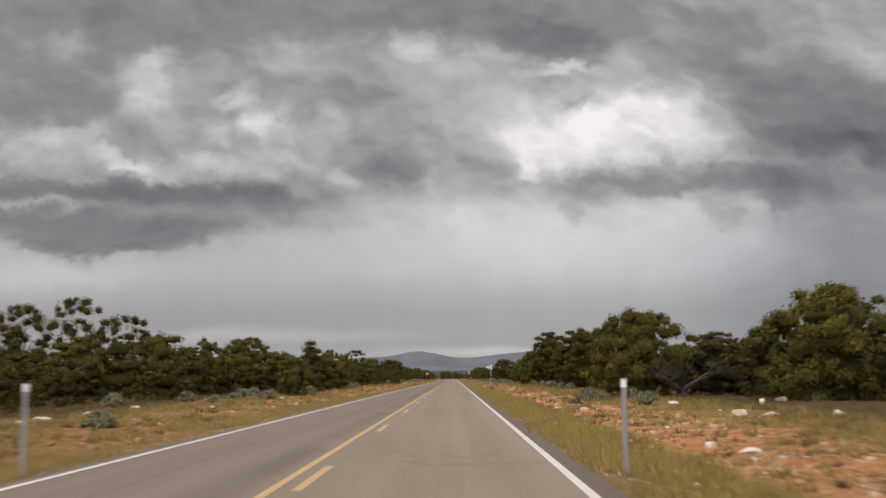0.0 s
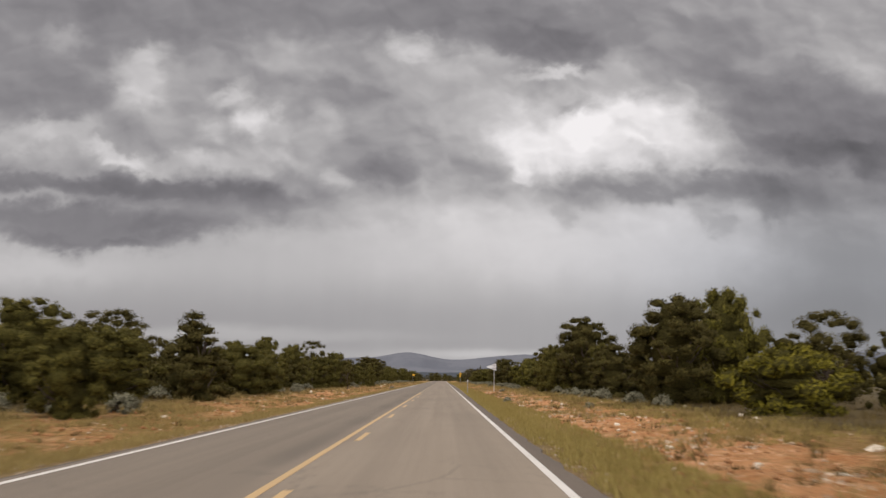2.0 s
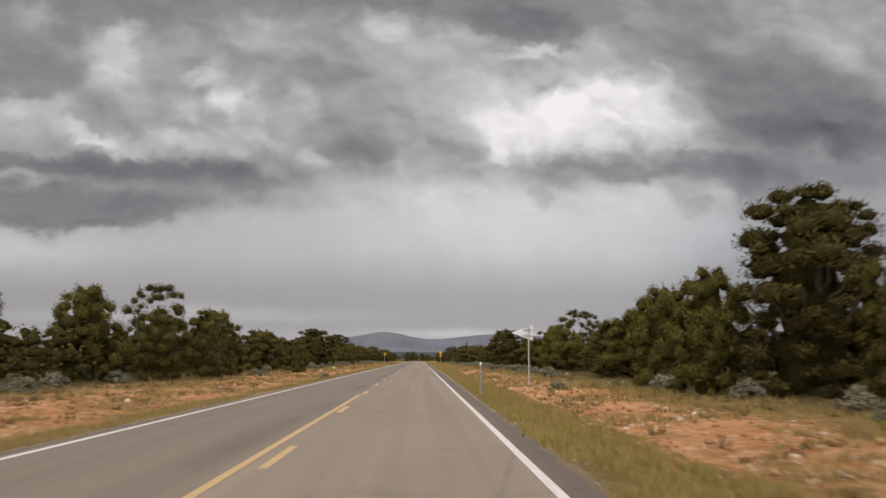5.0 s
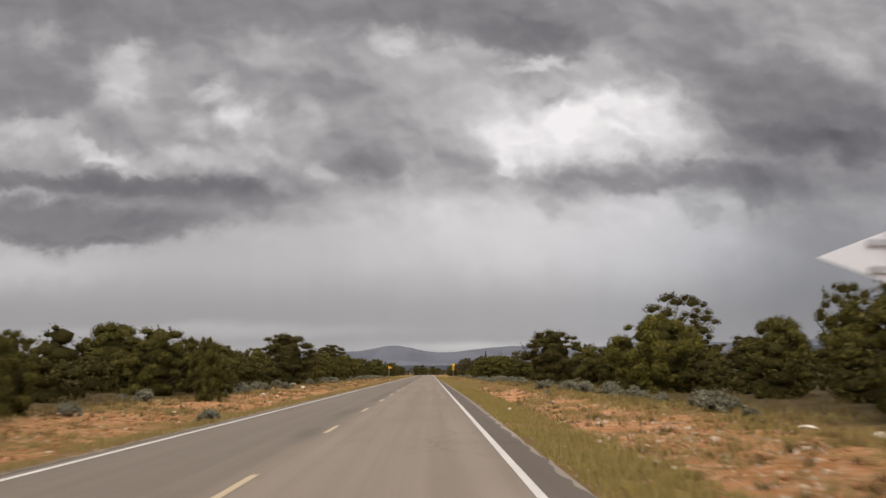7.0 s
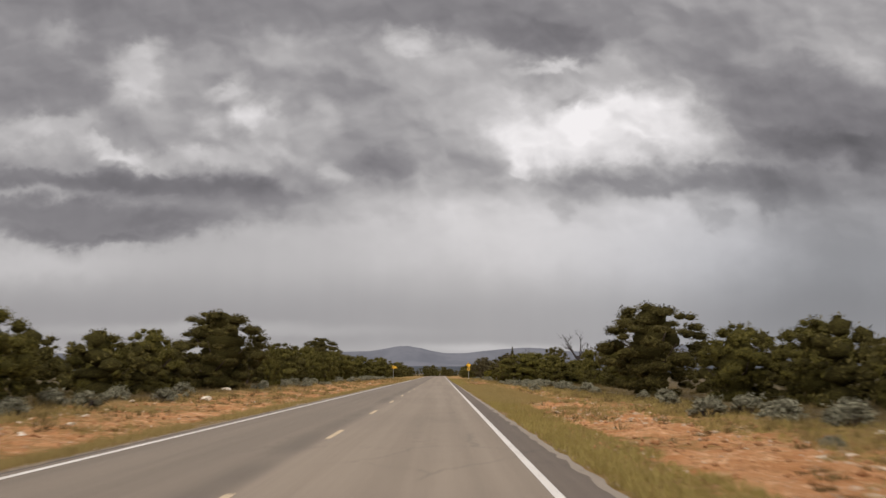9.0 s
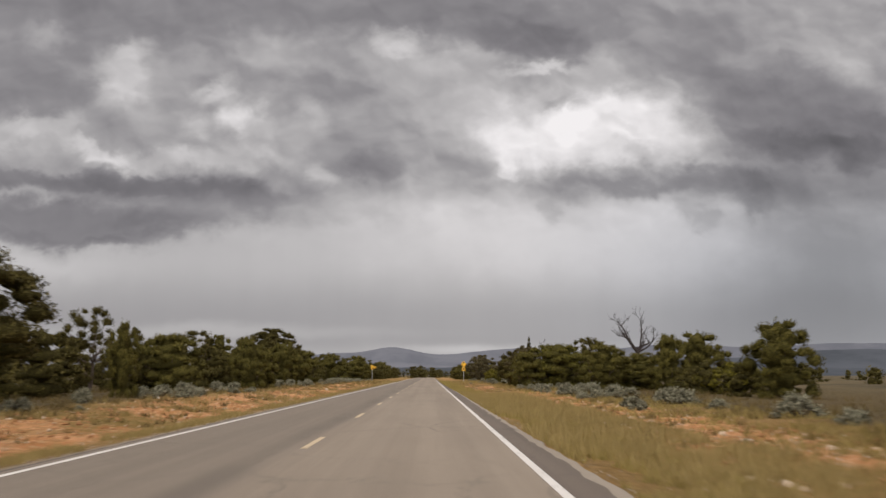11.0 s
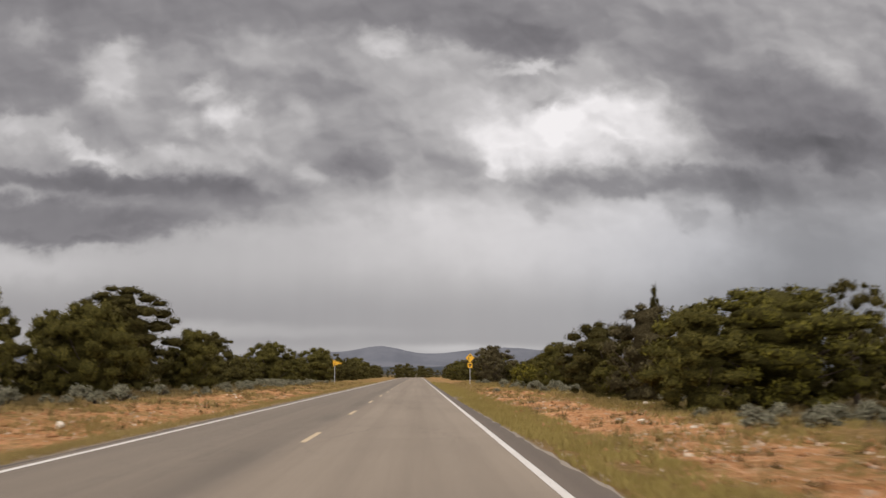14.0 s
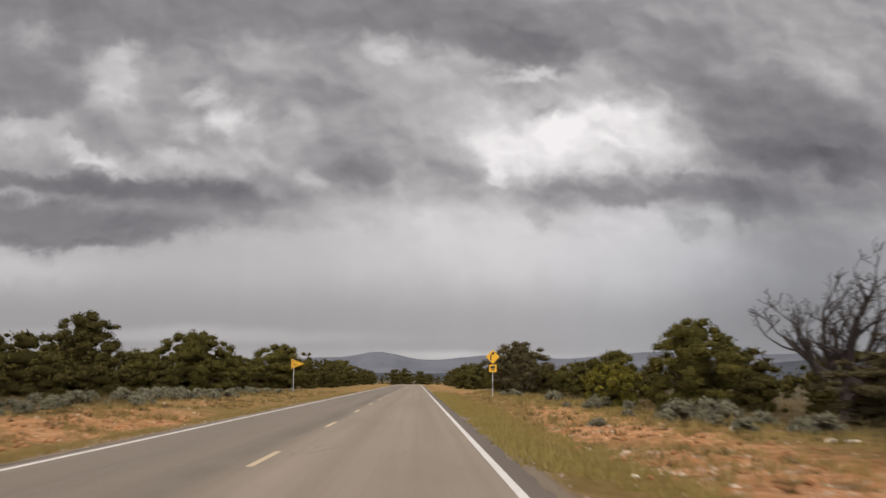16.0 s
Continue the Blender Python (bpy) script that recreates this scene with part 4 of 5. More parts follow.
stone_meshes = [stone_mesh(i) for i in range(7)]
stone_rng = random.Random(3)


def stone(x, y, wide):
    """One pale block lying on the ground."""
    ob = new("rock", stone_rng.choice(stone_meshes))
    tall = wide * stone_rng.uniform(0.45, 0.75)
    ob.matrix_basis = pose(x, y, ground_height(x, y) + 0.05 * wide, stone_rng.uniform(-10, 10), stone_rng.uniform(-10, 10), stone_rng.uniform(0, 360)) @ Matrix.Diagonal((wide, wide * stone_rng.uniform(0.5, 0.9), tall, 1))
    return tagged(ob, "pale weathered limestone rock lying on the verge", "rock", "rocks on the verge")


# ---- marker posts and signs ----


def rod(bm, x, y, z0, z1, r, sides=14, top_r=None):
    bmesh.ops.create_cone(bm, cap_ends=True, segments=sides, radius1=r, radius2=top_r or r, depth=z1 - z0, matrix=Matrix.Translation((x, y, (z0 + z1) / 2)))
    return bm


def marker_post(x, y, tall):
    """A round plastic roadside marker with a reflective band under its cap."""
    root = tagged(new("marker_post"), "grey plastic roadside marker post with white reflector band", "marker post", "marker posts")
    root.location = (x, y, ground_height(x, y))
    tall -= ground_height(x, y)
    part("post", rod(bmesh.new(), 0, 0, -0.1, tall - 0.13, 0.036), post_grey, root)
    part("reflector_band", rod(bmesh.new(), 0, 0, tall - 0.13, tall - 0.02, 0.041), band_white, root, "white reflective band")
    part("cap", rod(bmesh.new(), 0, 0, tall - 0.02, tall, 0.041, 14, 0.03), post_grey, root)
    return root


def plate(bm, outline, y0, y1):
    """A flat plate in the xz plane between y0 and y1."""
    lower = [bm.verts.new((x, y0, z)) for x, z in outline]
    upper = [bm.verts.new((x, y1, z)) for x, z in outline]
    bm.faces.new(lower)
    bm.faces.new(list(reversed(upper)))
    for i in range(len(outline)):
        j = (i + 1) % len(outline)
        bm.faces.new((lower[j], lower[i], upper[i], upper[j]))
    bmesh.ops.recalc_face_normals(bm, faces=bm.faces)
    return bm


def sign_pole(root, tall, x=0.0, y=0.0):
    bm = bmesh.new()
    box(bm, x - 0.028, x + 0.028, y - 0.006, y + 0.006, -0.3, tall)
    box(bm, x - 0.034, x - 0.026, y - 0.006, y + 0.032, -0.3, tall)
    box(bm, x + 0.026, x + 0.034, y - 0.006, y + 0.032, -0.3, tall)
    return part("pole", bm, zinc_mat, root, "galvanised steel channel post")


def rounded(points, r, n=4):
    out = []
    for i, p in enumerate(points):
        p = Vector(p)
        a = (Vector(points[i - 1]) - p).normalized()
        b = (Vector(points[(i + 1) % len(points)]) - p).normalized()
        for k in range(n + 1):
            f = k / n
            q = p + a * r * (1 - f) ** 2 + b * r * f ** 2
            out.append((q.x, q.y))
    return out


def pennant_sign(x, y, base, faces_driver, label):
    """A no-passing pennant on a post; its point lies towards the road."""
    root = tagged(new("pennant_sign"), label, "road sign")
    g = ground_height(x, y)
    root.location = (x, y, g)
    z0, z1 = base - g, base - g + (0.95 if faces_driver else 0.82)
    if faces_driver:
        tip, butt = 1.02, -0.26
    else:
        tip, butt = -0.90, 0.23
    outline = rounded([(butt, z0), (tip, (z0 + z1) / 2), (butt, z1)], 0.05)
    if faces_driver:
        sign_pole(root, z1 - 0.03, 0, 0.02)
        part("sign_face", plate(bmesh.new(), outline, -0.024, -0.018), sign_yellow, root, "yellow pennant with black border")
        m = (z0 + z1) / 2
        inner = rounded([(butt + 0.04, z0 + 0.075), (tip - 0.15, m), (butt + 0.04, z1 - 0.075)], 0.04)
        hole = rounded([(butt + 0.065, z0 + 0.115), (tip - 0.225, m), (butt + 0.065, z1 - 0.115)], 0.04)
        bm = bmesh.new()
        va = [bm.verts.new((a, -0.028, b)) for a, b in inner]
        vb = [bm.verts.new((a, -0.028, b)) for a, b in hole]
        for i in range(len(va)):
            j = (i + 1) % len(va)
            bm.faces.new((va[i], va[j], vb[j], vb[i]))
        part("border", bm, sign_black, root, "black border")
        for word, up, size in (("NO", 0.17, 0.15), ("PASSING", 0.0, 0.15), ("ZONE", -0.17, 0.15)):
            letters(word, root, (butt + 0.10, -0.029, m + up - 0.055), size, "LEFT")
    else:
        sign_pole(root, z1 - 0.02, 0, -0.045)
        part("sign_panel", plate(bmesh.new(), outline, 0.012, 0.018), sign_back, root, "bare aluminium back of the sign")
        for up in (0.31, 0.70):
            zz = z0 + up * (z1 - z0)
            part("bracket", box(bmesh.new(), -0.30, 0.19, -0.022, 0.012, zz - 0.045, zz + 0.045, 0.01), zinc_mat, root, "galvanised mounting rail")
            part("bolt", rod(bmesh.new(), 0.0, -0.05, zz - 0.012, zz + 0.012, 0.03, 8), zinc_mat, root)
    return root


def letters(text, parent, at, size, align="CENTER"):
    curve = bpy.data.curves.new("lettering", "FONT")
    curve.body, curve.size, curve.align_x, curve.extrude = text, size, align, 0.001
    ob = bpy.data.objects.new("lettering", curve)
    scene.collection.objects.link(ob)
    me = bpy.data.meshes.new_from_object(ob.evaluated_get(bpy.context.evaluated_depsgraph_get()))
    bpy.data.objects.remove(ob)
    me.materials.clear()
    me.materials.append(sign_black)
    made = new("lettering", me)
    made.parent = parent
    made.matrix_basis = pose(*at, 90, 0, 0)
    return tagged(made, "black lettering")


def curve_sign(x, y, middle):
    """A yellow diamond with a curve arrow over an advisory plate."""
    root = tagged(new("curve_warning_sign"), "yellow diamond curve warning sign with speed plate on a steel post", "road sign")
    g = ground_height(x, y)
    root.location = (x, y, g)
    m = middle - g
    sign_pole(root, m + 0.48, 0, 0.02)
    d = 0.56
    part("sign_face", plate(bmesh.new(), rounded([(0, m - d), (d, m), (0, m + d), (-d, m)], 0.06), -0.024, -0.018), sign_yellow, root, "yellow diamond panel")
    bm = bmesh.new()
    pts = []
    for k in range(9):
        a = radians(180 - 62 * k / 8)
        pts.append((0.10 + 0.26 * math.cos(a), m - 0.02 + 0.30 * math.sin(a)))
    pts = [(-0.16, m - 0.30)] + pts
    for i in range(len(pts) - 1):
        a, b = Vector((pts[i][0], 0, pts[i][1])), Vector((pts[i + 1][0], 0, pts[i + 1][1]))
        n = (b - a).normalized().cross(Vector((0, 1, 0))) * 0.045
        bm.faces.new([bm.verts.new(v + Vector((0, -0.028, 0))) for v in (a - n, b - n, b + n, a + n)])
    e, dd = Vector((pts[-1][0], -0.028, pts[-1][1])), Vector((pts[-1][0] - pts[-2][0], 0, pts[-1][1] - pts[-2][1])).normalized()
    n = dd.cross(Vector((0, 1, 0))) * 0.13
    bm.faces.new([bm.verts.new(v) for v in (e - n, e + dd * 0.24, e + n)])
    bmesh.ops.recalc_face_normals(bm, faces=bm.faces)
    part("arrow", bm, sign_black, root, "black curve arrow")
    zc = m - d - 0.36
    speed = part("speed_plate", plate(bmesh.new(), rounded([(-0.30, zc - 0.30), (0.30, zc - 0.30), (0.30, zc + 0.30), (-0.30, zc + 0.30)], 0.04), -0.024, -0.018), sign_yellow, root, "square yellow advisory plate")
    bm = bmesh.new()
    box(bm, -0.19, 0.19, -0.029, -0.0245, zc - 0.02, zc + 0.18)
    part("writing", bm, sign_black, speed, "illegible black bar of writing")
    bm = bmesh.new()
    box(bm, -0.14, 0.14, -0.029, -0.0245, zc - 0.17, zc - 0.08)
    part("writing", bm, sign_black, speed, "illegible black bar of writing")
    return root


marker_post(4.39, 13.5, 1.26)
marker_post(-4.32, 14.1, 1.28)
marker_post(4.43, 133.6, 1.25)
pennant_sign(7.72, 146.0, 2.30, False, "bare metal back of a pennant sign on a steel post")
pennant_sign(-9.50, 405.0, 2.28, True, "yellow triangular no-passing pennant sign on a steel post")
curve_sign(8.38, 390.0, 3.25)

# ---- the wood along both sides ----
tree("broad", 18.0, 40.0, 5.0, 6.5)
tree("juniper", 19.2, 53.0, 3.9, 3.4)
tree("broad", 12.2, 52.0, 5.0, 5.4)
tree("drab", 16.4, 52.6, 3.6, 4.6)
tree("golden", 14.6, 74.0, 2.7, 4.4)
tree("pinyon", 13.3, 86.0, 5.6, 4.4)
tree("olive", 16.9, 90.0, 6.3, 4.7)
tree("open", 19.4, 82.0, 4.6, 3.4)
tree("tall", 15.1, 128.0, 7.3, 5.2)
tree("juniper", 16.1, 124.0, 4.8, 2.5)
tree("cone", 14.4, 109.0, 4.7, 4.1)
tree("juniper", 22.0, 112.0, 5.0, 4.8)
tree("pinyon", 25.4, 129.0, 5.1, 4.0)
tree("juniper", 12.6, 131.0, 4.8, 3.0)
tree("juniper", 14.8, 158.0, 4.0, 4.2)
tree("juniper", 13.5, 141.0, 5.0, 3.2)
tree("juniper", 19.4, 128.0, 3.7, 2.4)
tree("olive", 17.4, 156.0, 5.7, 5.2)
tree("juniper", 19.0, 172.0, 4.2, 3.1)
tree("open", 22.7, 181.0, 5.7, 2.9)
tree("juniper", 18.2, 178.0, 3.8, 3.2)
tree("olive", 15.6, 190.0, 4.7, 5.8)
tree("open", 19.4, 200.0, 6.8, 4.9)
tree("pinyon", 14.4, 229.0, 5.6, 5.6)
tree("juniper", 18.1, 214.0, 3.8, 3.4)
tree("juniper", 16.3, 219.0, 3.8, 3.5)
tree("juniper", 17.8, 206.0, 2.8, 1.9)
tree("juniper", 18.6, 279.0, 4.1, 2.8)
tree("juniper", 19.3, 260.0, 4.0, 3.5)
tree("golden", 21.0, 272.0, 2.0, 4.3)
tree("juniper", 14.8, 283.0, 3.7, 3.5)
tree("juniper", 18.3, 286.0, 2.9, 4.6)
tree("olive", 14.5, 307.0, 4.4, 7.5)
tree("open", 18.5, 309.0, 4.8, 2.5)
tree("juniper", 11.4, 305.0, 3.6, 3.6)
tree("drab", 12.4, 316.0, 4.5, 4.3)
tree("juniper", 22.5, 286.0, 4.7, 4.6)
tree("juniper", 19.8, 306.0, 3.0, 2.7)
tree("juniper", 19.4, 299.0, 2.9, 2.7)
tree("pinyon", 12.4, 328.0, 4.4, 4.2)
tree("juniper", 22.8, 318.0, 3.5, 3.5)
tree("juniper", 22.9, 314.0, 3.2, 2.8)
tree("juniper", 11.8, 321.0, 2.1, 2.4)
tree("juniper", 13.5, 352.0, 3.9, 3.8)
tree("golden", 12.0, 361.0, 2.2, 2.9)
tree("drab", 13.0, 413.0, 5.5, 7.5)
tree("juniper", 15.7, 378.0, 3.5, 3.1)
tree("juniper", 16.2, 395.0, 3.1, 4.1)
tree("drab", 11.9, 404.0, 4.7, 4.3)
tree("juniper", 10.9, 465.0, 4.2, 5.9)
tree("broad", 14.5, 430.0, 4.8, 7.5)
tree("open", -26.5, 62.0, 6.4, 3.8)
tree("open", -23.6, 64.0, 7.0, 3.8)
tree("open", -21.5, 67.0, 6.0, 3.9)
tree("juniper", -20.9, 58.0, 4.0, 4.7)
tree("juniper", -22.5, 53.0, 3.0, 4.3)
tree("juniper", -19.4, 68.0, 4.8, 5.7)
tree("juniper", -16.8, 72.0, 4.4, 2.7)
tree("juniper", -15.7, 79.0, 4.5, 5.0)
tree("juniper", -13.5, 83.0, 3.7, 5.0)
tree("cone", -11.8, 91.7, 5.2, 4.4)
tree("open", -20.4, 103.0, 5.9, 4.9)
tree("open", -20.4, 112.0, 4.5, 2.5)
tree("juniper", -9.7, 69.0, 3.1, 2.5)
tree("broad", -13.2, 108.0, 3.9, 5.8)
tree("juniper", -11.5, 113.0, 3.4, 3.0)
tree("juniper", -15.0, 130.0, 5.2, 3.8)
tree("juniper", -14.8, 145.0, 5.0, 3.9)
tree("open", -14.0, 155.0, 5.9, 3.8)
tree("juniper", -11.8, 160.0, 4.8, 4.0)
tree("juniper", -12.4, 150.0, 4.1, 3.1)
tree("open", -9.2, 151.0, 3.7, 1.6)
tree("juniper", -11.4, 166.0, 2.9, 1.8)
tree("juniper", -20.5, 203.0, 5.1, 5.5)
tree("juniper", -14.1, 192.0, 4.3, 4.7)
tree("juniper", -13.1, 203.0, 3.7, 3.5)
tree("pinyon", -14.4, 245.0, 6.2, 6.3)
tree("juniper", -9.0, 183.0, 3.4, 1.7)
tree("juniper", -9.9, 189.0, 2.7, 2.5)
tree("pinyon", -13.7, 198.0, 3.9, 2.1)
tree("juniper", -14.8, 209.0, 3.9, 3.8)
tree("juniper", -16.6, 226.0, 3.6, 3.7)
tree("juniper", -15.6, 232.0, 4.0, 3.5)
tree("juniper", -16.0, 279.0, 4.1, 4.8)
tree("open", -16.7, 266.0, 5.0, 2.7)
tree("juniper", -13.5, 262.0, 4.1, 1.6)
tree("open", -19.2, 281.0, 4.6, 2.4)
tree("juniper", -23.9, 306.0, 4.8, 3.7)
tree("open", -19.5, 301.0, 5.4, 4.6)
tree("juniper", -17.8, 303.0, 5.0, 3.6)
tree("juniper", -18.0, 317.0, 5.4, 3.6)
tree("broad", -14.7, 322.0, 5.0, 5.0)
tree("broad", -17.4, 398.0, 5.5, 7.4)
tree("juniper", -13.1, 294.0, 4.2, 3.1)
tree("juniper", -12.8, 299.0, 3.7, 2.8)
tree("tall", -19.4, 342.0, 7.6, 7.5)
tree("juniper", -18.2, 326.0, 4.8, 3.1)
tree("pinyon", -21.9, 383.0, 6.1, 5.0)
tree("broad", -14.8, 432.0, 5.6, 7.5)
tree("juniper", -15.2, 346.0, 4.6, 4.5)
tree("juniper", -21.5, 374.0, 2.9, 3.8)
tree("juniper", -20.7, 393.0, 3.6, 3.7)
tree("juniper", -17.0, 415.0, 3.7, 5.0)
tree("cone", -12.0, 440.0, 4.9, 2.2)
tree("broad", -12.7, 500.0, 5.3, 6.6)
tree("drab", 16.0, 341.0, 2.2, 4.4)
tree("cone", 12.9, 317.0, 5.6, 1.1)
tree("juniper", 18.6, 342.5, 3.1, 4.2)
tree("open", 19.6, 318.0, 5.5, 3.8)
dead_tree(19.0, 290.6, 6.8, 5.4, 24, 5, 3, 0.030, "tall leafless grey snag above the junipers", 1.9, 0.52)
dead_tree(17.0, 346.0, 6.3, 7.4, 33, 8, 4, 0.05, "spreading leafless dead tree with many twigs", 1.4)
dead_tree(13.7, 49.1, 2.3, 5.0, 45, 7, 3, 0.085, "low tangle of dead grey branches under the junipers")

# the wood behind the front rows, thick and past counting
fill_rng = random.Random(77)
BACK = [crown_arrays(random.Random(300 + i), ("juniper", "pinyon", "juniper")[i % 3], 5.0, 4.5, 17, 42, 0.86, 0.17, 1) for i in range(6)]
wood_v, wood_f, wood_i, wood_n, wood_base = [], [], [], [], 0
standing = []


def back_tree(x, y, tall, wide):
    global wood_base
    v, q, inner, bent = fill_rng.choice(BACK)
    wood_i.append(inner)
    a = fill_rng.uniform(0, 2 * math.pi)
    sx, sz = wide / 5.0, tall / 4.5
    spun = np.stack([x + sx * (v[:, 0] * math.cos(a) - v[:, 1] * math.sin(a)), y + sx * (v[:, 0] * math.sin(a) + v[:, 1] * math.cos(a)), ground_height(x, y) - 0.05 + sz * v[:, 2]], axis=1)
    wood_v.append(spun)
    wood_n.append(np.stack([bent[:, 0] * math.cos(a) - bent[:, 1] * math.sin(a), bent[:, 0] * math.sin(a) + bent[:, 1] * math.cos(a), bent[:, 2]], axis=1))
    wood_f.append(q + wood_base)
    wood_base += len(v)


for side, y_lo, y_hi, x_lo, x_hi, number, t_lo, t_hi in (
        (-1, -4.0, 260.0, 14.8, 25.0, 175, 2.4, 3.8),
        (-1, 260.0, 560.0, 16.5, 27.0, 160, 2.4, 4.1),
        (1, -4.0, 250.0, 17.2, 26.0, 125, 2.6, 4.0),
        (1, 262.0, 330.0, 16.5, 22.0, 16, 1.6, 2.4),
        (1, 330.0, 560.0, 14.5, 24.0, 95, 2.4, 3.5)):
    made = 0
    while made < number:
        x, y = side * fill_rng.uniform(x_lo, x_hi), fill_rng.uniform(y_lo, y_hi)
        if any(abs(x - a) < 2.0 and abs(y - b) < 2.0 for a, b in standing):
            continue
        standing.append((x, y))
        made += 1
        tall = fill_rng.uniform(t_lo, t_hi)
        back_tree(x, y, tall, tall * fill_rng.uniform(0.95, 1.35))
# where the road bends away the wood closes the view
for k in range(80):
    tall = fill_rng.uniform(3.0, 6.0)
    back_tree(fill_rng.uniform(-60.0, 60.0), fill_rng.uniform(615.0, 700.0), tall, tall * fill_rng.uniform(0.9, 1.4))
for k in range(50):
    tall = fill_rng.uniform(2.8, 4.6)
    back_tree(fill_rng.choice((-1, 1)) * fill_rng.uniform(10.5, 15.0), fill_rng.uniform(445.0, 610.0), tall, tall * fill_rng.uniform(0.9, 1.3))
# the wood goes on, thinner, over the plain on both sides
FAR = [crown_arrays(random.Random(400 + i), ("juniper", "pinyon", "juniper")[i % 3], 5.0, 4.5, 6, 18, 1.5, 0.55, 1) for i in range(5)]
BACK[:] = FAR
made = 0
while made < 560:
    x, y = fill_rng.choice((-1, 1)) * (26.0 + 95.0 * fill_rng.random()), fill_rng.uniform(-60.0, 640.0)
    if noise.noise((x * 0.02, y * 0.02, 4.0)) < -0.18:
        continue
    made += 1
    tall = fill_rng.uniform(1.9, 3.0)
    back_tree(x, y, tall, tall * fill_rng.uniform(0.95, 1.4))
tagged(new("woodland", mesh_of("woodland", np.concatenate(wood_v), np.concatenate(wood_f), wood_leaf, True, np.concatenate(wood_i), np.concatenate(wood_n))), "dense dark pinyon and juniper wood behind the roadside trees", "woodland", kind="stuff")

# sagebrush
sagebrush(-8.1, 27.1, 1.17, 0.49)
sagebrush(-13.0, 53.2, 1.30, 0.80)
sagebrush(-11.7, 61.7, 1.48, 0.81)
sagebrush(8.6, 47.0, 1.50, 0.51)
sagebrush(12.3, 55.2, 1.50, 0.60)
sagebrush(-13.0, 42.0, 1.28, 0.63)
sagebrush(10.3, 41.0, 1.32, 0.41)
sagebrush(11.2, 49.6, 1.44, 0.38)
sagebrush(9.3, 45.8, 0.92, 0.30)
sagebrush(7.8, 46.6, 0.64, 0.20)
sagebrush(9.1, 45.7, 0.93, 0.43)
sagebrush(12.6, 91.7, 1.49, 0.82)
sagebrush(12.6, 91.7, 1.29, 0.75)
sagebrush(-9.2, 56.8, 1.32, 0.73)
sagebrush(-13.0, 71.5, 1.28, 0.63)
sagebrush(12.4, 84.4, 1.26, 0.79)
sagebrush(12.6, 92.0, 1.50, 0.90)
sagebrush(-8.9, 71.9, 1.50, 0.48)
sagebrush(-13.0, 89.4, 1.50, 0.61)
sagebrush(12.6, 102.5, 1.50, 0.71)
sagebrush(-12.4, 122.9, 1.50, 0.90)
sagebrush(-11.7, 130.2, 1.49, 0.82)
sagebrush(12.6, 127.4, 1.50, 0.90)
sagebrush(12.6, 102.8, 1.45, 0.82)
sagebrush(8.8, 83.9, 0.65, 0.30)
sagebrush(12.6, 108.8, 1.24, 0.61)
sagebrush(12.6, 112.6, 1.10, 0.53)
sagebrush(-13.0, 122.9, 1.50, 0.90)
sagebrush(-13.0, 136.5, 1.50, 0.90)
sagebrush(-13.0, 123.0, 1.49, 0.55)
sagebrush(-13.0, 144.4, 1.50, 0.83)
sagebrush(12.6, 135.5, 1.50, 0.90)
sagebrush(12.6, 115.0, 1.05, 0.60)
sagebrush(6.2, 100.8, 0.77, 0.12)
sagebrush(12.6, 137.7, 1.36, 0.67)
sagebrush(-4.7, 165.3, 0.92, 0.24)
sagebrush(-9.6, 166.5, 1.03, 0.61)
sagebrush(11.2, 164.9, 1.50, 0.90)
sagebrush(6.6, 138.5, 0.32, 0.14)
sagebrush(8.3, 140.0, 1.01, 0.26)
sagebrush(12.3, 188.0, 1.50, 0.60)
sagebrush(-10.6, 194.5, 1.32, 0.52)
sagebrush(-11.5, 201.1, 1.08, 0.56)
sagebrush(-11.0, 203.5, 1.36, 0.54)
sagebrush(-10.5, 208.1, 1.34, 0.72)
sagebrush(10.2, 202.8, 1.35, 0.85)
sagebrush(11.8, 200.9, 1.50, 0.66)
sagebrush(12.6, 198.3, 1.50, 0.90)
sagebrush(12.0, 184.5, 1.00, 0.63)
sagebrush(12.2, 187.9, 1.50, 0.53)
sagebrush(7.0, 178.3, 0.44, 0.12)
sagebrush(12.6, 183.0, 1.21, 0.59)
sagebrush(11.6, 192.5, 1.26, 0.41)
sagebrush(-10.2, 216.7, 1.41, 0.70)
sagebrush(-12.6, 210.2, 1.50, 0.76)
sagebrush(-11.3, 204.1, 0.96, 0.54)
sagebrush(-13.0, 218.9, 1.36, 0.90)
sagebrush(12.6, 218.6, 1.36, 0.80)
sagebrush(12.6, 206.6, 1.50, 0.68)
sagebrush(9.2, 191.3, 0.62, 0.17)
sagebrush(12.4, 240.4, 1.50, 0.88)
sagebrush(-13.0, 230.2, 1.50, 0.81)
sagebrush(12.6, 202.8, 1.23, 0.43)
sagebrush(9.4, 248.4, 1.22, 0.71)
sagebrush(12.6, 268.1, 1.50, 0.80)
sagebrush(12.4, 279.2, 1.50, 0.90)
sagebrush(12.6, 255.5, 1.50, 0.88)
sagebrush(12.6, 253.3, 1.50, 0.78)
sagebrush(12.3, 255.4, 1.18, 0.76)
sagebrush(12.6, 253.4, 1.11, 0.62)
sagebrush(12.6, 248.4, 0.95, 0.52)
sagebrush(12.6, 279.2, 1.36, 0.73)
sagebrush(-13.0, 267.4, 1.50, 0.66)
sagebrush(-13.0, 272.2, 1.50, 0.88)
sagebrush(-13.0, 263.5, 1.23, 0.60)
sagebrush(-13.0, 281.0, 1.50, 0.83)
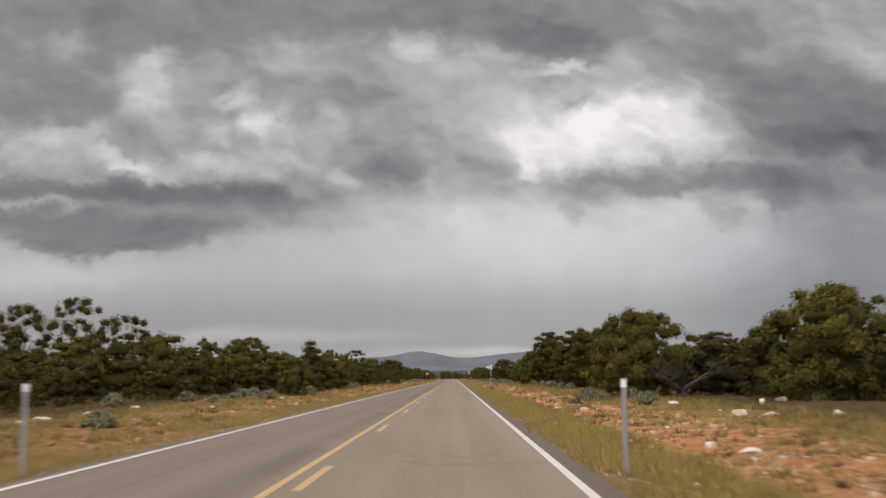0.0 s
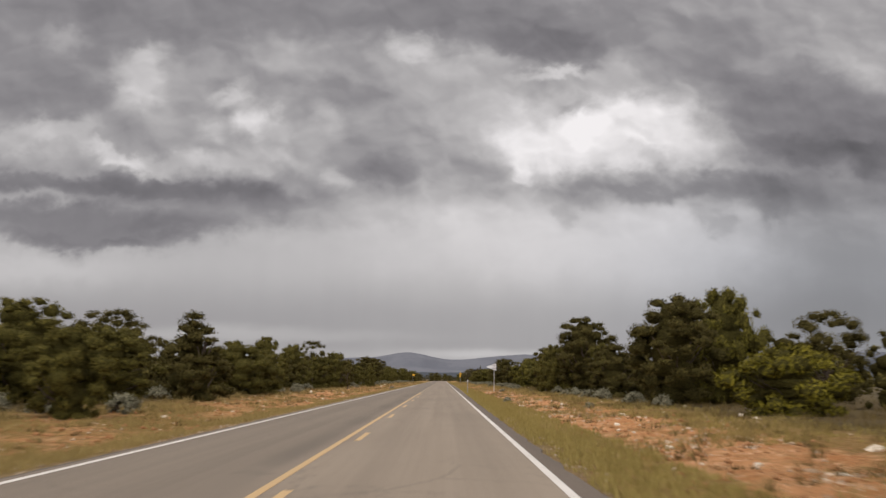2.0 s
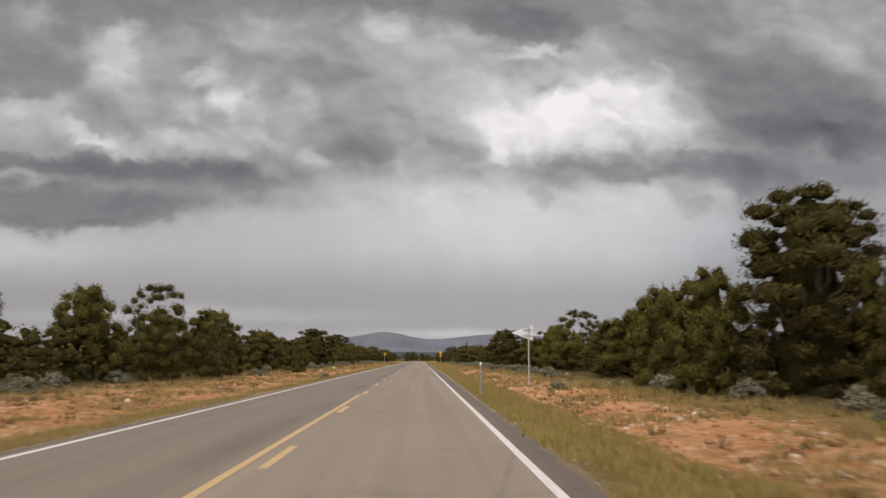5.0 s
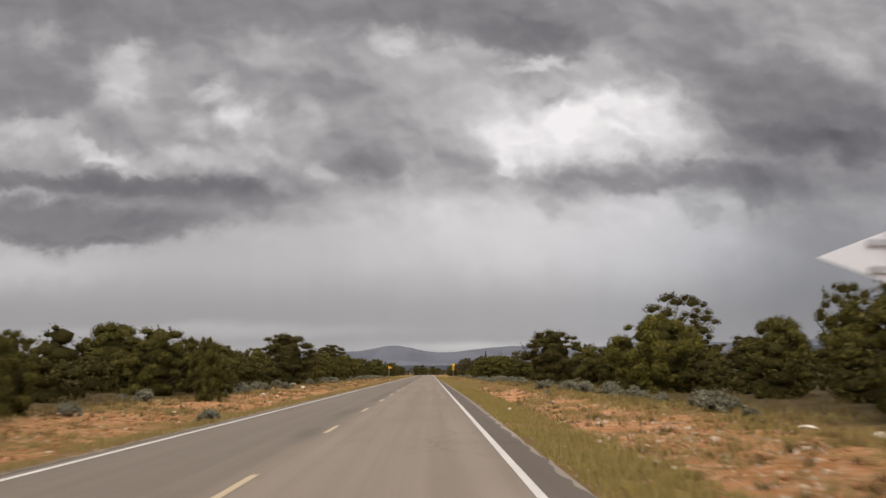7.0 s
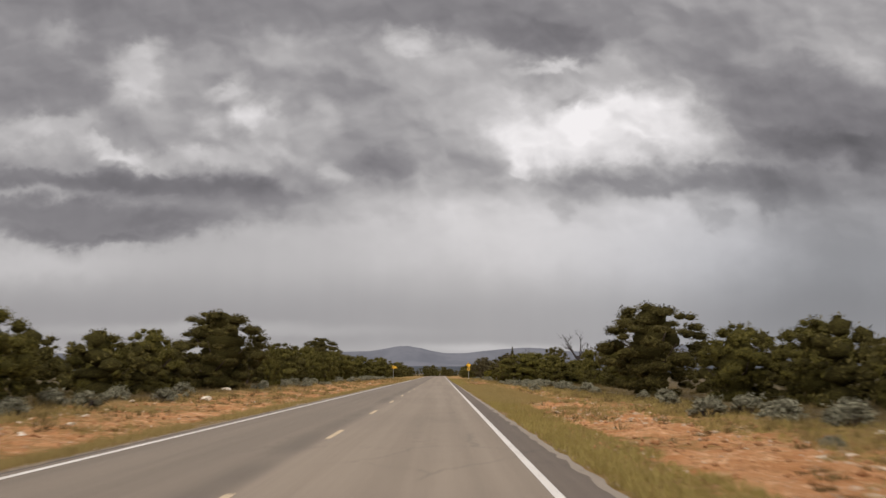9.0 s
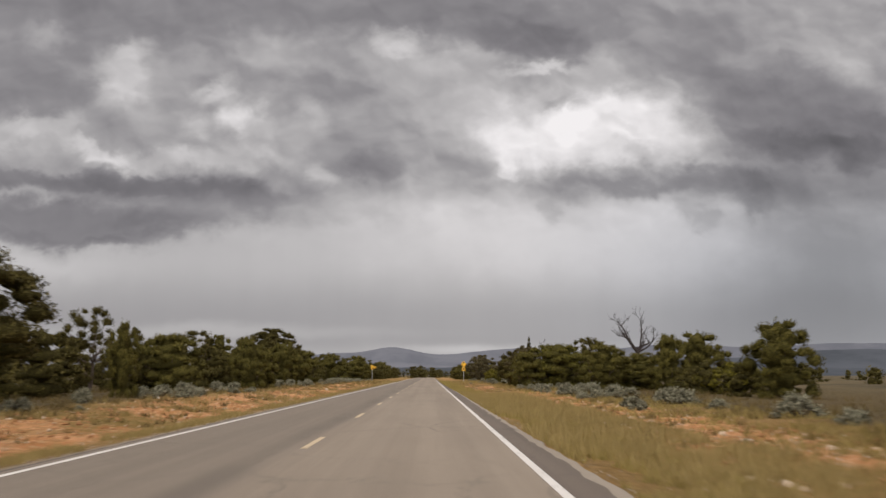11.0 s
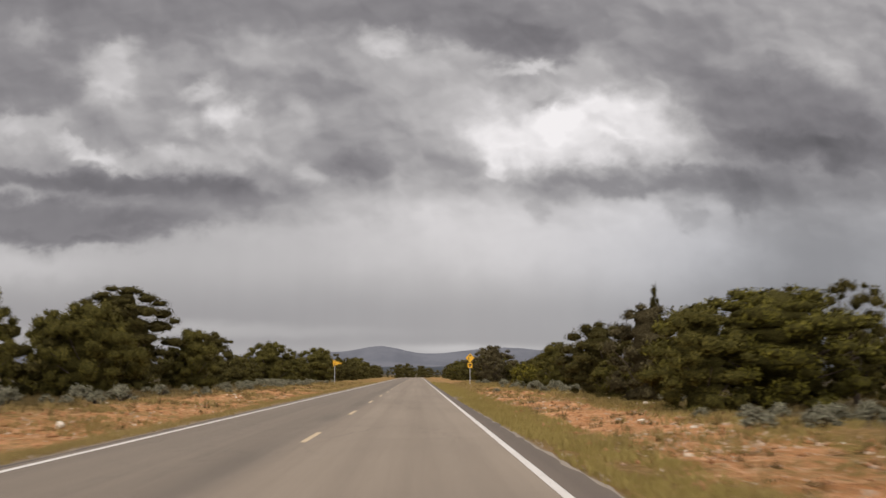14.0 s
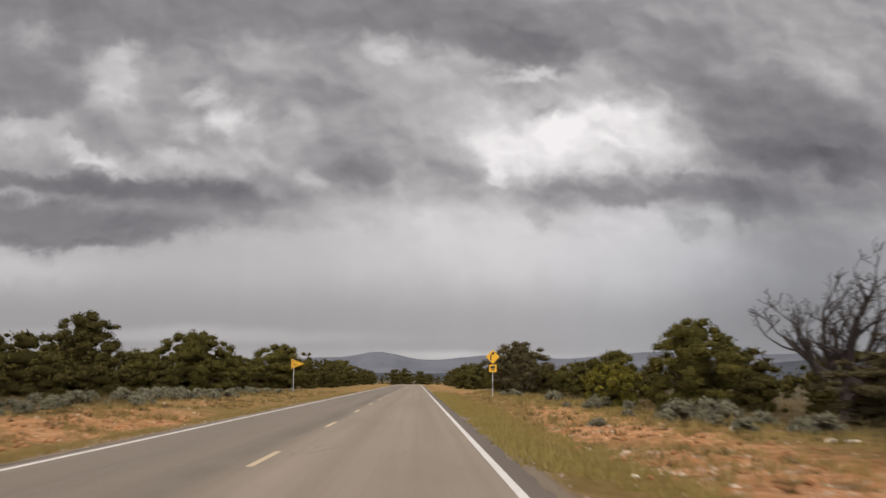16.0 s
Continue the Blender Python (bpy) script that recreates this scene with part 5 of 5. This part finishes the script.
sagebrush(9.9, 269.2, 1.50, 0.90)
sagebrush(10.2, 264.7, 0.95, 0.57)
sagebrush(10.0, 262.3, 0.75, 0.39)
sagebrush(12.6, 275.2, 1.50, 0.76)
sagebrush(12.6, 277.0, 1.50, 0.90)
sagebrush(-13.0, 316.2, 1.50, 0.90)
sagebrush(-13.0, 308.5, 1.50, 0.78)
sagebrush(-13.0, 286.9, 1.50, 0.78)
sagebrush(12.6, 313.3, 1.50, 0.81)
sagebrush(9.9, 279.5, 1.50, 0.72)
sagebrush(-13.0, 306.4, 1.16, 0.56)
sagebrush(-11.0, 315.8, 1.50, 0.87)
sagebrush(11.5, 304.4, 0.83, 0.50)
sagebrush(10.6, 343.3, 1.50, 0.90)
sagebrush(12.6, 347.1, 1.50, 0.87)
sagebrush(11.8, 363.1, 1.47, 0.59)
sagebrush(7.6, 341.7, 0.61, 0.21)
sagebrush(7.3, 318.1, 0.31, 0.12)
sagebrush(-11.8, 371.3, 1.50, 0.90)
sagebrush(-13.0, 372.6, 1.50, 0.90)
sagebrush(-13.0, 364.1, 1.50, 0.90)
sagebrush(-9.9, 355.5, 1.02, 0.45)
sagebrush(-13.0, 357.0, 1.35, 0.66)
sagebrush(10.8, 345.1, 1.50, 0.90)
sagebrush(12.6, 345.5, 1.50, 0.90)
sagebrush(12.5, 341.8, 1.06, 0.60)
sagebrush(12.6, 337.8, 1.31, 0.65)
sagebrush(-13.0, 375.5, 1.50, 0.90)
sagebrush(-11.8, 369.0, 1.50, 0.79)
sagebrush(11.3, 376.2, 1.50, 0.82)
sagebrush(11.3, 360.4, 1.41, 0.61)
sagebrush(12.0, 337.6, 0.92, 0.43)
sagebrush(7.6, 342.6, 0.61, 0.23)
sagebrush(-13.0, 367.7, 1.31, 0.71)

# more sagebrush in drifts along the foot of the wood
for side, y_lo, y_hi, x_lo, x_hi, number in ((1, 262.0, 302.0, 9.6, 14.0, 44), (1, 112.0, 240.0, 11.5, 13.5, 16), (1, 335.0, 410.0, 9.5, 12.5, 16), (-1, 180.0, 300.0, 10.0, 13.0, 30), (-1, 300.0, 345.0, 10.5, 14.5, 18), (-1, 345.0, 410.0, 9.8, 15.5, 80), (-1, 40.0, 130.0, 10.5, 13.0, 12)):
    for k in range(number):
        w = sage_rng.uniform(0.5, 1.25)
        sagebrush(side * sage_rng.uniform(x_lo, x_hi), sage_rng.uniform(y_lo, y_hi), w, w * sage_rng.uniform(0.5, 0.75))


# rocks
stone(7.0, 16.4, 0.44)
stone(11.2, 39.9, 0.85)
stone(11.0, 30.3, 0.65)
stone(14.1, 37.6, 0.67)
stone(15.7, 39.9, 0.85)
stone(11.3, 28.3, 0.47)
stone(13.1, 27.8, 0.67)
stone(-11.1, 30.3, 0.65)
stone(-10.7, 27.9, 0.37)
stone(-11.6, 40.7, 0.63)
stone(-11.6, 35.5, 0.43)
stone(-7.8, 43.1, 0.41)
stone(-12.0, 53.9, 0.85)
stone(-9.2, 62.1, 0.52)
stone(9.8, 56.8, 0.46)
stone(12.8, 85.7, 0.54)
stone(12.5, 73.1, 0.37)
stone(6.6, 42.8, 0.32)
stone(5.6, 41.3, 0.21)
stone(-5.4, 47.5, 0.28)
stone(-11.1, 66.2, 0.44)
stone(13.3, 84.0, 0.49)
stone(6.8, 65.6, 0.24)
stone(14.5, 78.0, 0.33)
stone(12.5, 71.4, 0.37)
stone(6.8, 59.8, 0.26)
stone(-10.8, 76.9, 0.32)
stone(6.0, 88.1, 0.28)
stone(6.5, 88.0, 0.19)
stone(12.5, 96.5, 0.57)
stone(-12.8, 115.2, 0.85)
stone(-5.3, 99.1, 0.33)
stone(8.2, 103.4, 0.34)
stone(6.8, 97.8, 0.17)
stone(6.4, 92.6, 0.39)
stone(-6.2, 104.4, 0.30)
stone(-9.3, 121.1, 0.71)
stone(-6.3, 106.9, 0.21)
stone(12.0, 109.5, 0.30)
stone(11.3, 157.7, 0.46)
stone(11.5, 154.6, 0.45)
stone(12.2, 147.7, 0.35)
stone(6.5, 143.2, 0.23)
stone(6.5, 137.0, 0.28)
stone(13.0, 147.8, 0.32)
stone(-10.5, 157.5, 0.69)
stone(-10.5, 155.5, 0.40)
stone(-6.6, 147.8, 0.27)
stone(-5.2, 143.6, 0.20)
stone(11.3, 158.0, 0.38)
stone(11.0, 160.1, 0.36)
stone(14.1, 174.3, 0.47)
stone(13.2, 168.0, 0.28)
stone(6.8, 145.8, 0.23)
stone(4.6, 149.4, 0.16)
stone(11.6, 154.9, 0.28)
stone(-9.0, 219.5, 0.81)
stone(-8.0, 193.7, 0.72)
stone(5.3, 171.9, 0.24)
stone(5.5, 174.0, 0.38)
stone(8.5, 172.3, 0.18)
stone(-13.3, 242.4, 0.85)
stone(-7.8, 199.9, 0.40)
stone(12.2, 195.8, 0.39)
stone(8.6, 190.3, 0.23)
stone(7.1, 238.8, 0.31)
stone(7.0, 245.5, 0.18)
stone(6.8, 248.9, 0.18)
stone(6.3, 237.2, 0.16)
stone(-11.9, 262.2, 0.51)
stone(-6.4, 253.1, 0.25)
stone(11.6, 262.7, 0.28)
stone(-14.0, 282.0, 0.55)
stone(-5.6, 271.9, 0.27)
stone(6.3, 259.9, 0.16)
stone(15.5, 336.4, 0.74)
stone(16.8, 310.9, 0.55)
stone(7.1, 279.5, 0.17)
stone(-16.8, 314.3, 0.79)
stone(-7.1, 298.1, 0.60)
stone(-6.6, 286.7, 0.26)
stone(11.2, 312.0, 0.44)
stone(8.1, 299.8, 0.29)
stone(6.5, 295.1, 0.16)
stone(7.8, 301.4, 0.21)
stone(11.9, 326.4, 0.53)
stone(11.2, 319.6, 0.43)
stone(10.9, 339.6, 0.41)
stone(11.4, 333.8, 0.27)
stone(-7.2, 327.2, 0.21)
stone(-8.8, 329.7, 0.34)
stone(10.8, 339.1, 0.33)
stone(11.4, 334.6, 0.37)
stone(11.7, 334.1, 0.29)
stone(5.6, 328.3, 0.21)

# more blocks strewn over the bare soil
for side, y_lo, y_hi, x_lo, x_hi, number in ((1, 14.0, 140.0, 6.8, 12.0, 70), (1, 140.0, 380.0, 6.8, 11.5, 50), (-1, 20.0, 200.0, 6.0, 11.5, 50), (-1, 200.0, 380.0, 6.5, 11.0, 30)):
    for k in range(number):
        stone(side * stone_rng.uniform(x_lo, x_hi), stone_rng.uniform(y_lo, y_hi), 0.10 + 0.28 * stone_rng.random() ** 2)


# ---- grass and small stones ----


def scatter(name, number, seed, where, make, material, label, category):
    rng = np.random.RandomState(seed)
    V, F, base = [], [], 0
    for x, y in where(rng, number):
        v, q = make(rng, x, y)
        V.append(v)
        F.append(q + base)
        base += len(v)
    ob = new(name, mesh_of(name, np.concatenate(V), np.concatenate(F), material))
    return tagged(ob, label, category, kind="stuff")


def tuft(blades, tall, spread):
    def make(rng, x, y):
        z = ground_height(x, y)
        a = rng.uniform(0, 2 * np.pi, blades)
        r = rng.uniform(0, spread, blades)
        h = tall * rng.uniform(0.5, 1.25, blades) * (0.6 + 0.8 * rng.rand())
        foot = np.stack([x + r * np.cos(a), y + r * np.sin(a), np.full(blades, z - 0.01)], axis=1)
        tip = foot + np.stack([np.cos(a) * h * 0.55 * rng.rand(blades), np.sin(a) * h * 0.55 * rng.rand(blades), h], axis=1)
        b = rng.uniform(0, 2 * np.pi, blades)
        w = 0.007 + 0.010 * rng.rand(blades)
        side = np.stack([np.cos(b) * w, np.sin(b) * w, np.zeros(blades)], axis=1)
        v = np.stack([foot - side, foot + side, tip], axis=1).reshape(-1, 3)
        return v, np.arange(blades * 3).reshape(-1, 3)
    return make


def lump(least, most):
    def make(rng, x, y):
        s = least + (most - least) * rng.rand() ** 3
        z = ground_height(x, y)
        v = np.array([[1, 0, 0], [-0.5, 0.85, 0], [-0.5, -0.85, 0], [0, 0, 0.75], [0.2, 0.1, -0.4]]) * s * rng.uniform(0.6, 1.4, (5, 3)) + [x, y, z + 0.15 * s]
        return v, np.array([[0, 1, 3], [1, 2, 3], [2, 0, 3], [1, 0, 4], [2, 1, 4], [0, 2, 4]])
    return make


def slab(least, most):
    def make(rng, x, y):
        s = least + (most - least) * rng.rand() ** 3.0
        a = rng.uniform(0, 2 * np.pi) + np.arange(5) * 2 * np.pi / 5 + rng.uniform(-0.4, 0.4, 5)
        r = s * rng.uniform(0.6, 1.2, 5)
        ring = np.stack([x + r * np.cos(a), y + r * np.sin(a) * 0.8, np.full(5, ground_height(x, y) - 0.02)], axis=1)
        top = ring + [0, 0, 0.02] + np.stack([0.12 * (x - ring[:, 0]), 0.12 * (y - ring[:, 1]), s * rng.uniform(0.28, 0.6, 5)], axis=1)
        q = [[0, 1, 2], [0, 2, 3], [0, 3, 4]]
        faces = [[i + 5 for i in t] for t in q]
        for i in range(5):
            j = (i + 1) % 5
            faces += [[i, j, j + 5], [i, j + 5, i + 5]]
        return np.concatenate([ring, top]), np.array(faces)
    return make


def band(lo, hi, y_lo, y_hi, patchy, side=0):
    def where(rng, number):
        out = []
        while len(out) < number:
            s = side or (1 if rng.rand() < 0.5 else -1)
            x = s * (lo + (hi - lo) * rng.rand())
            y = y_lo + (y_hi - y_lo) * rng.rand() ** 1.0
            if patchy and noise.noise((x * 0.35, y * 0.22, 9.0)) + 0.35 * noise.noise((x * 1.1, y * 1.1, 2.0)) < patchy - 1.0:
                continue
            if s > 0 and x < shoulder_width(y) + 0.10 + float(np.interp(y, (115.0, 184.0, 235.0, 315.0), (0.0, 0.2, 0.2, 0.0))):
                continue
            out.append((x, y))
        return out
    return where


scatter("verge_grass", 30000, 1, band(3.98, 6.2, -6.0, 420.0, 0.58, 1), tuft(8, 0.13, 0.12), green_grass, "yellow-green grass along the asphalt edge", "grass")
scatter("west_verge_grass", 16000, 6, band(4.15, 5.3, -6.0, 420.0, 0.80, -1), tuft(6, 0.13, 0.12), grass_leaf, "straw-coloured grass along the asphalt edge", "grass")
scatter("straw_grass", 17000, 2, band(5.6, 11.5, -6.0, 420.0, 1.14), tuft(6, 0.15, 0.11), grass_leaf, "patchy dry straw grass on sandy soil", "grass")
scatter("near_straw_grass", 7000, 7, band(4.8, 11.5, -6.0, 85.0, 0.95, -1), tuft(6, 0.16, 0.12), grass_leaf, "dense dry straw grass beside the road", "grass")
scatter("tall_grass", 2200, 3, band(5.0, 12.5, -6.0, 420.0, 1.12), tuft(14, 0.28, 0.16), grass_leaf, "bunches of taller dry grass", "grass")
scatter("soil_clods", 19000, 8, band(5.4, 10.6, -6.0, 350.0, 0.0), lump(0.02, 0.11), clod_mat, "broken orange clods of soil", "soil")
scatter("pebbles", 8000, 4, band(5.0, 12.0, -6.0, 380.0, 0.0), lump(0.012, 0.07), chip_mat, "pale stone chips scattered over the soil", "gravel")
scatter("edge_gravel", 9000, 5, band(3.86, 4.55, -6.0, 380.0, 0.0), lump(0.012, 0.05), gravel_mat, "loose tan gravel along the asphalt edge", "gravel")
scatter("low_brush", 3600, 9, band(9.4, 14.5, -6.0, 420.0, 0.85), tuft(15, 0.24, 0.24), brush_leaf, "low brown brush along the foot of the wood", "brush")
scatter("dry_tussocks", 900, 10, band(6.3, 10.0, -6.0, 420.0, 0.0), tuft(20, 0.20, 0.20), brush_leaf, "small brown tussocks on the bare soil", "brush")
scatter("east_stone_chips", 7000, 12, band(5.9, 10.2, -6.0, 400.0, 1.02, 1), lump(0.012, 0.055), chip_mat, "pale broken stone chips on the bare soil", "gravel")
scatter("foot_grass", 15000, 14, band(8.6, 13.4, -6.0, 420.0, 0.72, 1), tuft(6, 0.15, 0.14), green_grass, "yellow-green grass in front of the wood", "grass")
scatter("rubble", 5200, 15, band(5.9, 9.8, -6.0, 345.0, 0.98, 1), slab(0.025, 0.11), chip_mat, "flat cream-coloured rubble lying on the scraped soil", "rubble")
scatter("west_rubble", 2200, 16, band(5.3, 10.5, -6.0, 345.0, 1.02, -1), slab(0.025, 0.10), chip_mat, "flat cream-coloured rubble lying on the scraped soil", "rubble")
scatter("dark_tussocks", 2400, 17, band(6.0, 11.5, -6.0, 400.0, 0.9), tuft(22, 0.13, 0.19), dark_brush, "flattened dark brown tussocks on the bare soil", "brush")
scatter("wood_floor_brush", 5200, 18, band(11.6, 21.0, -6.0, 420.0, 0.0), tuft(16, 0.26, 0.30), brush_leaf, "low brown brush under the trees", "brush")
scatter("straw_belt", 9000, 19, band(4.2, 7.9, 222.0, 282.0, 0.66, 1), tuft(7, 0.21, 0.14), grass_leaf, "dense pale straw grass on the verge", "grass")
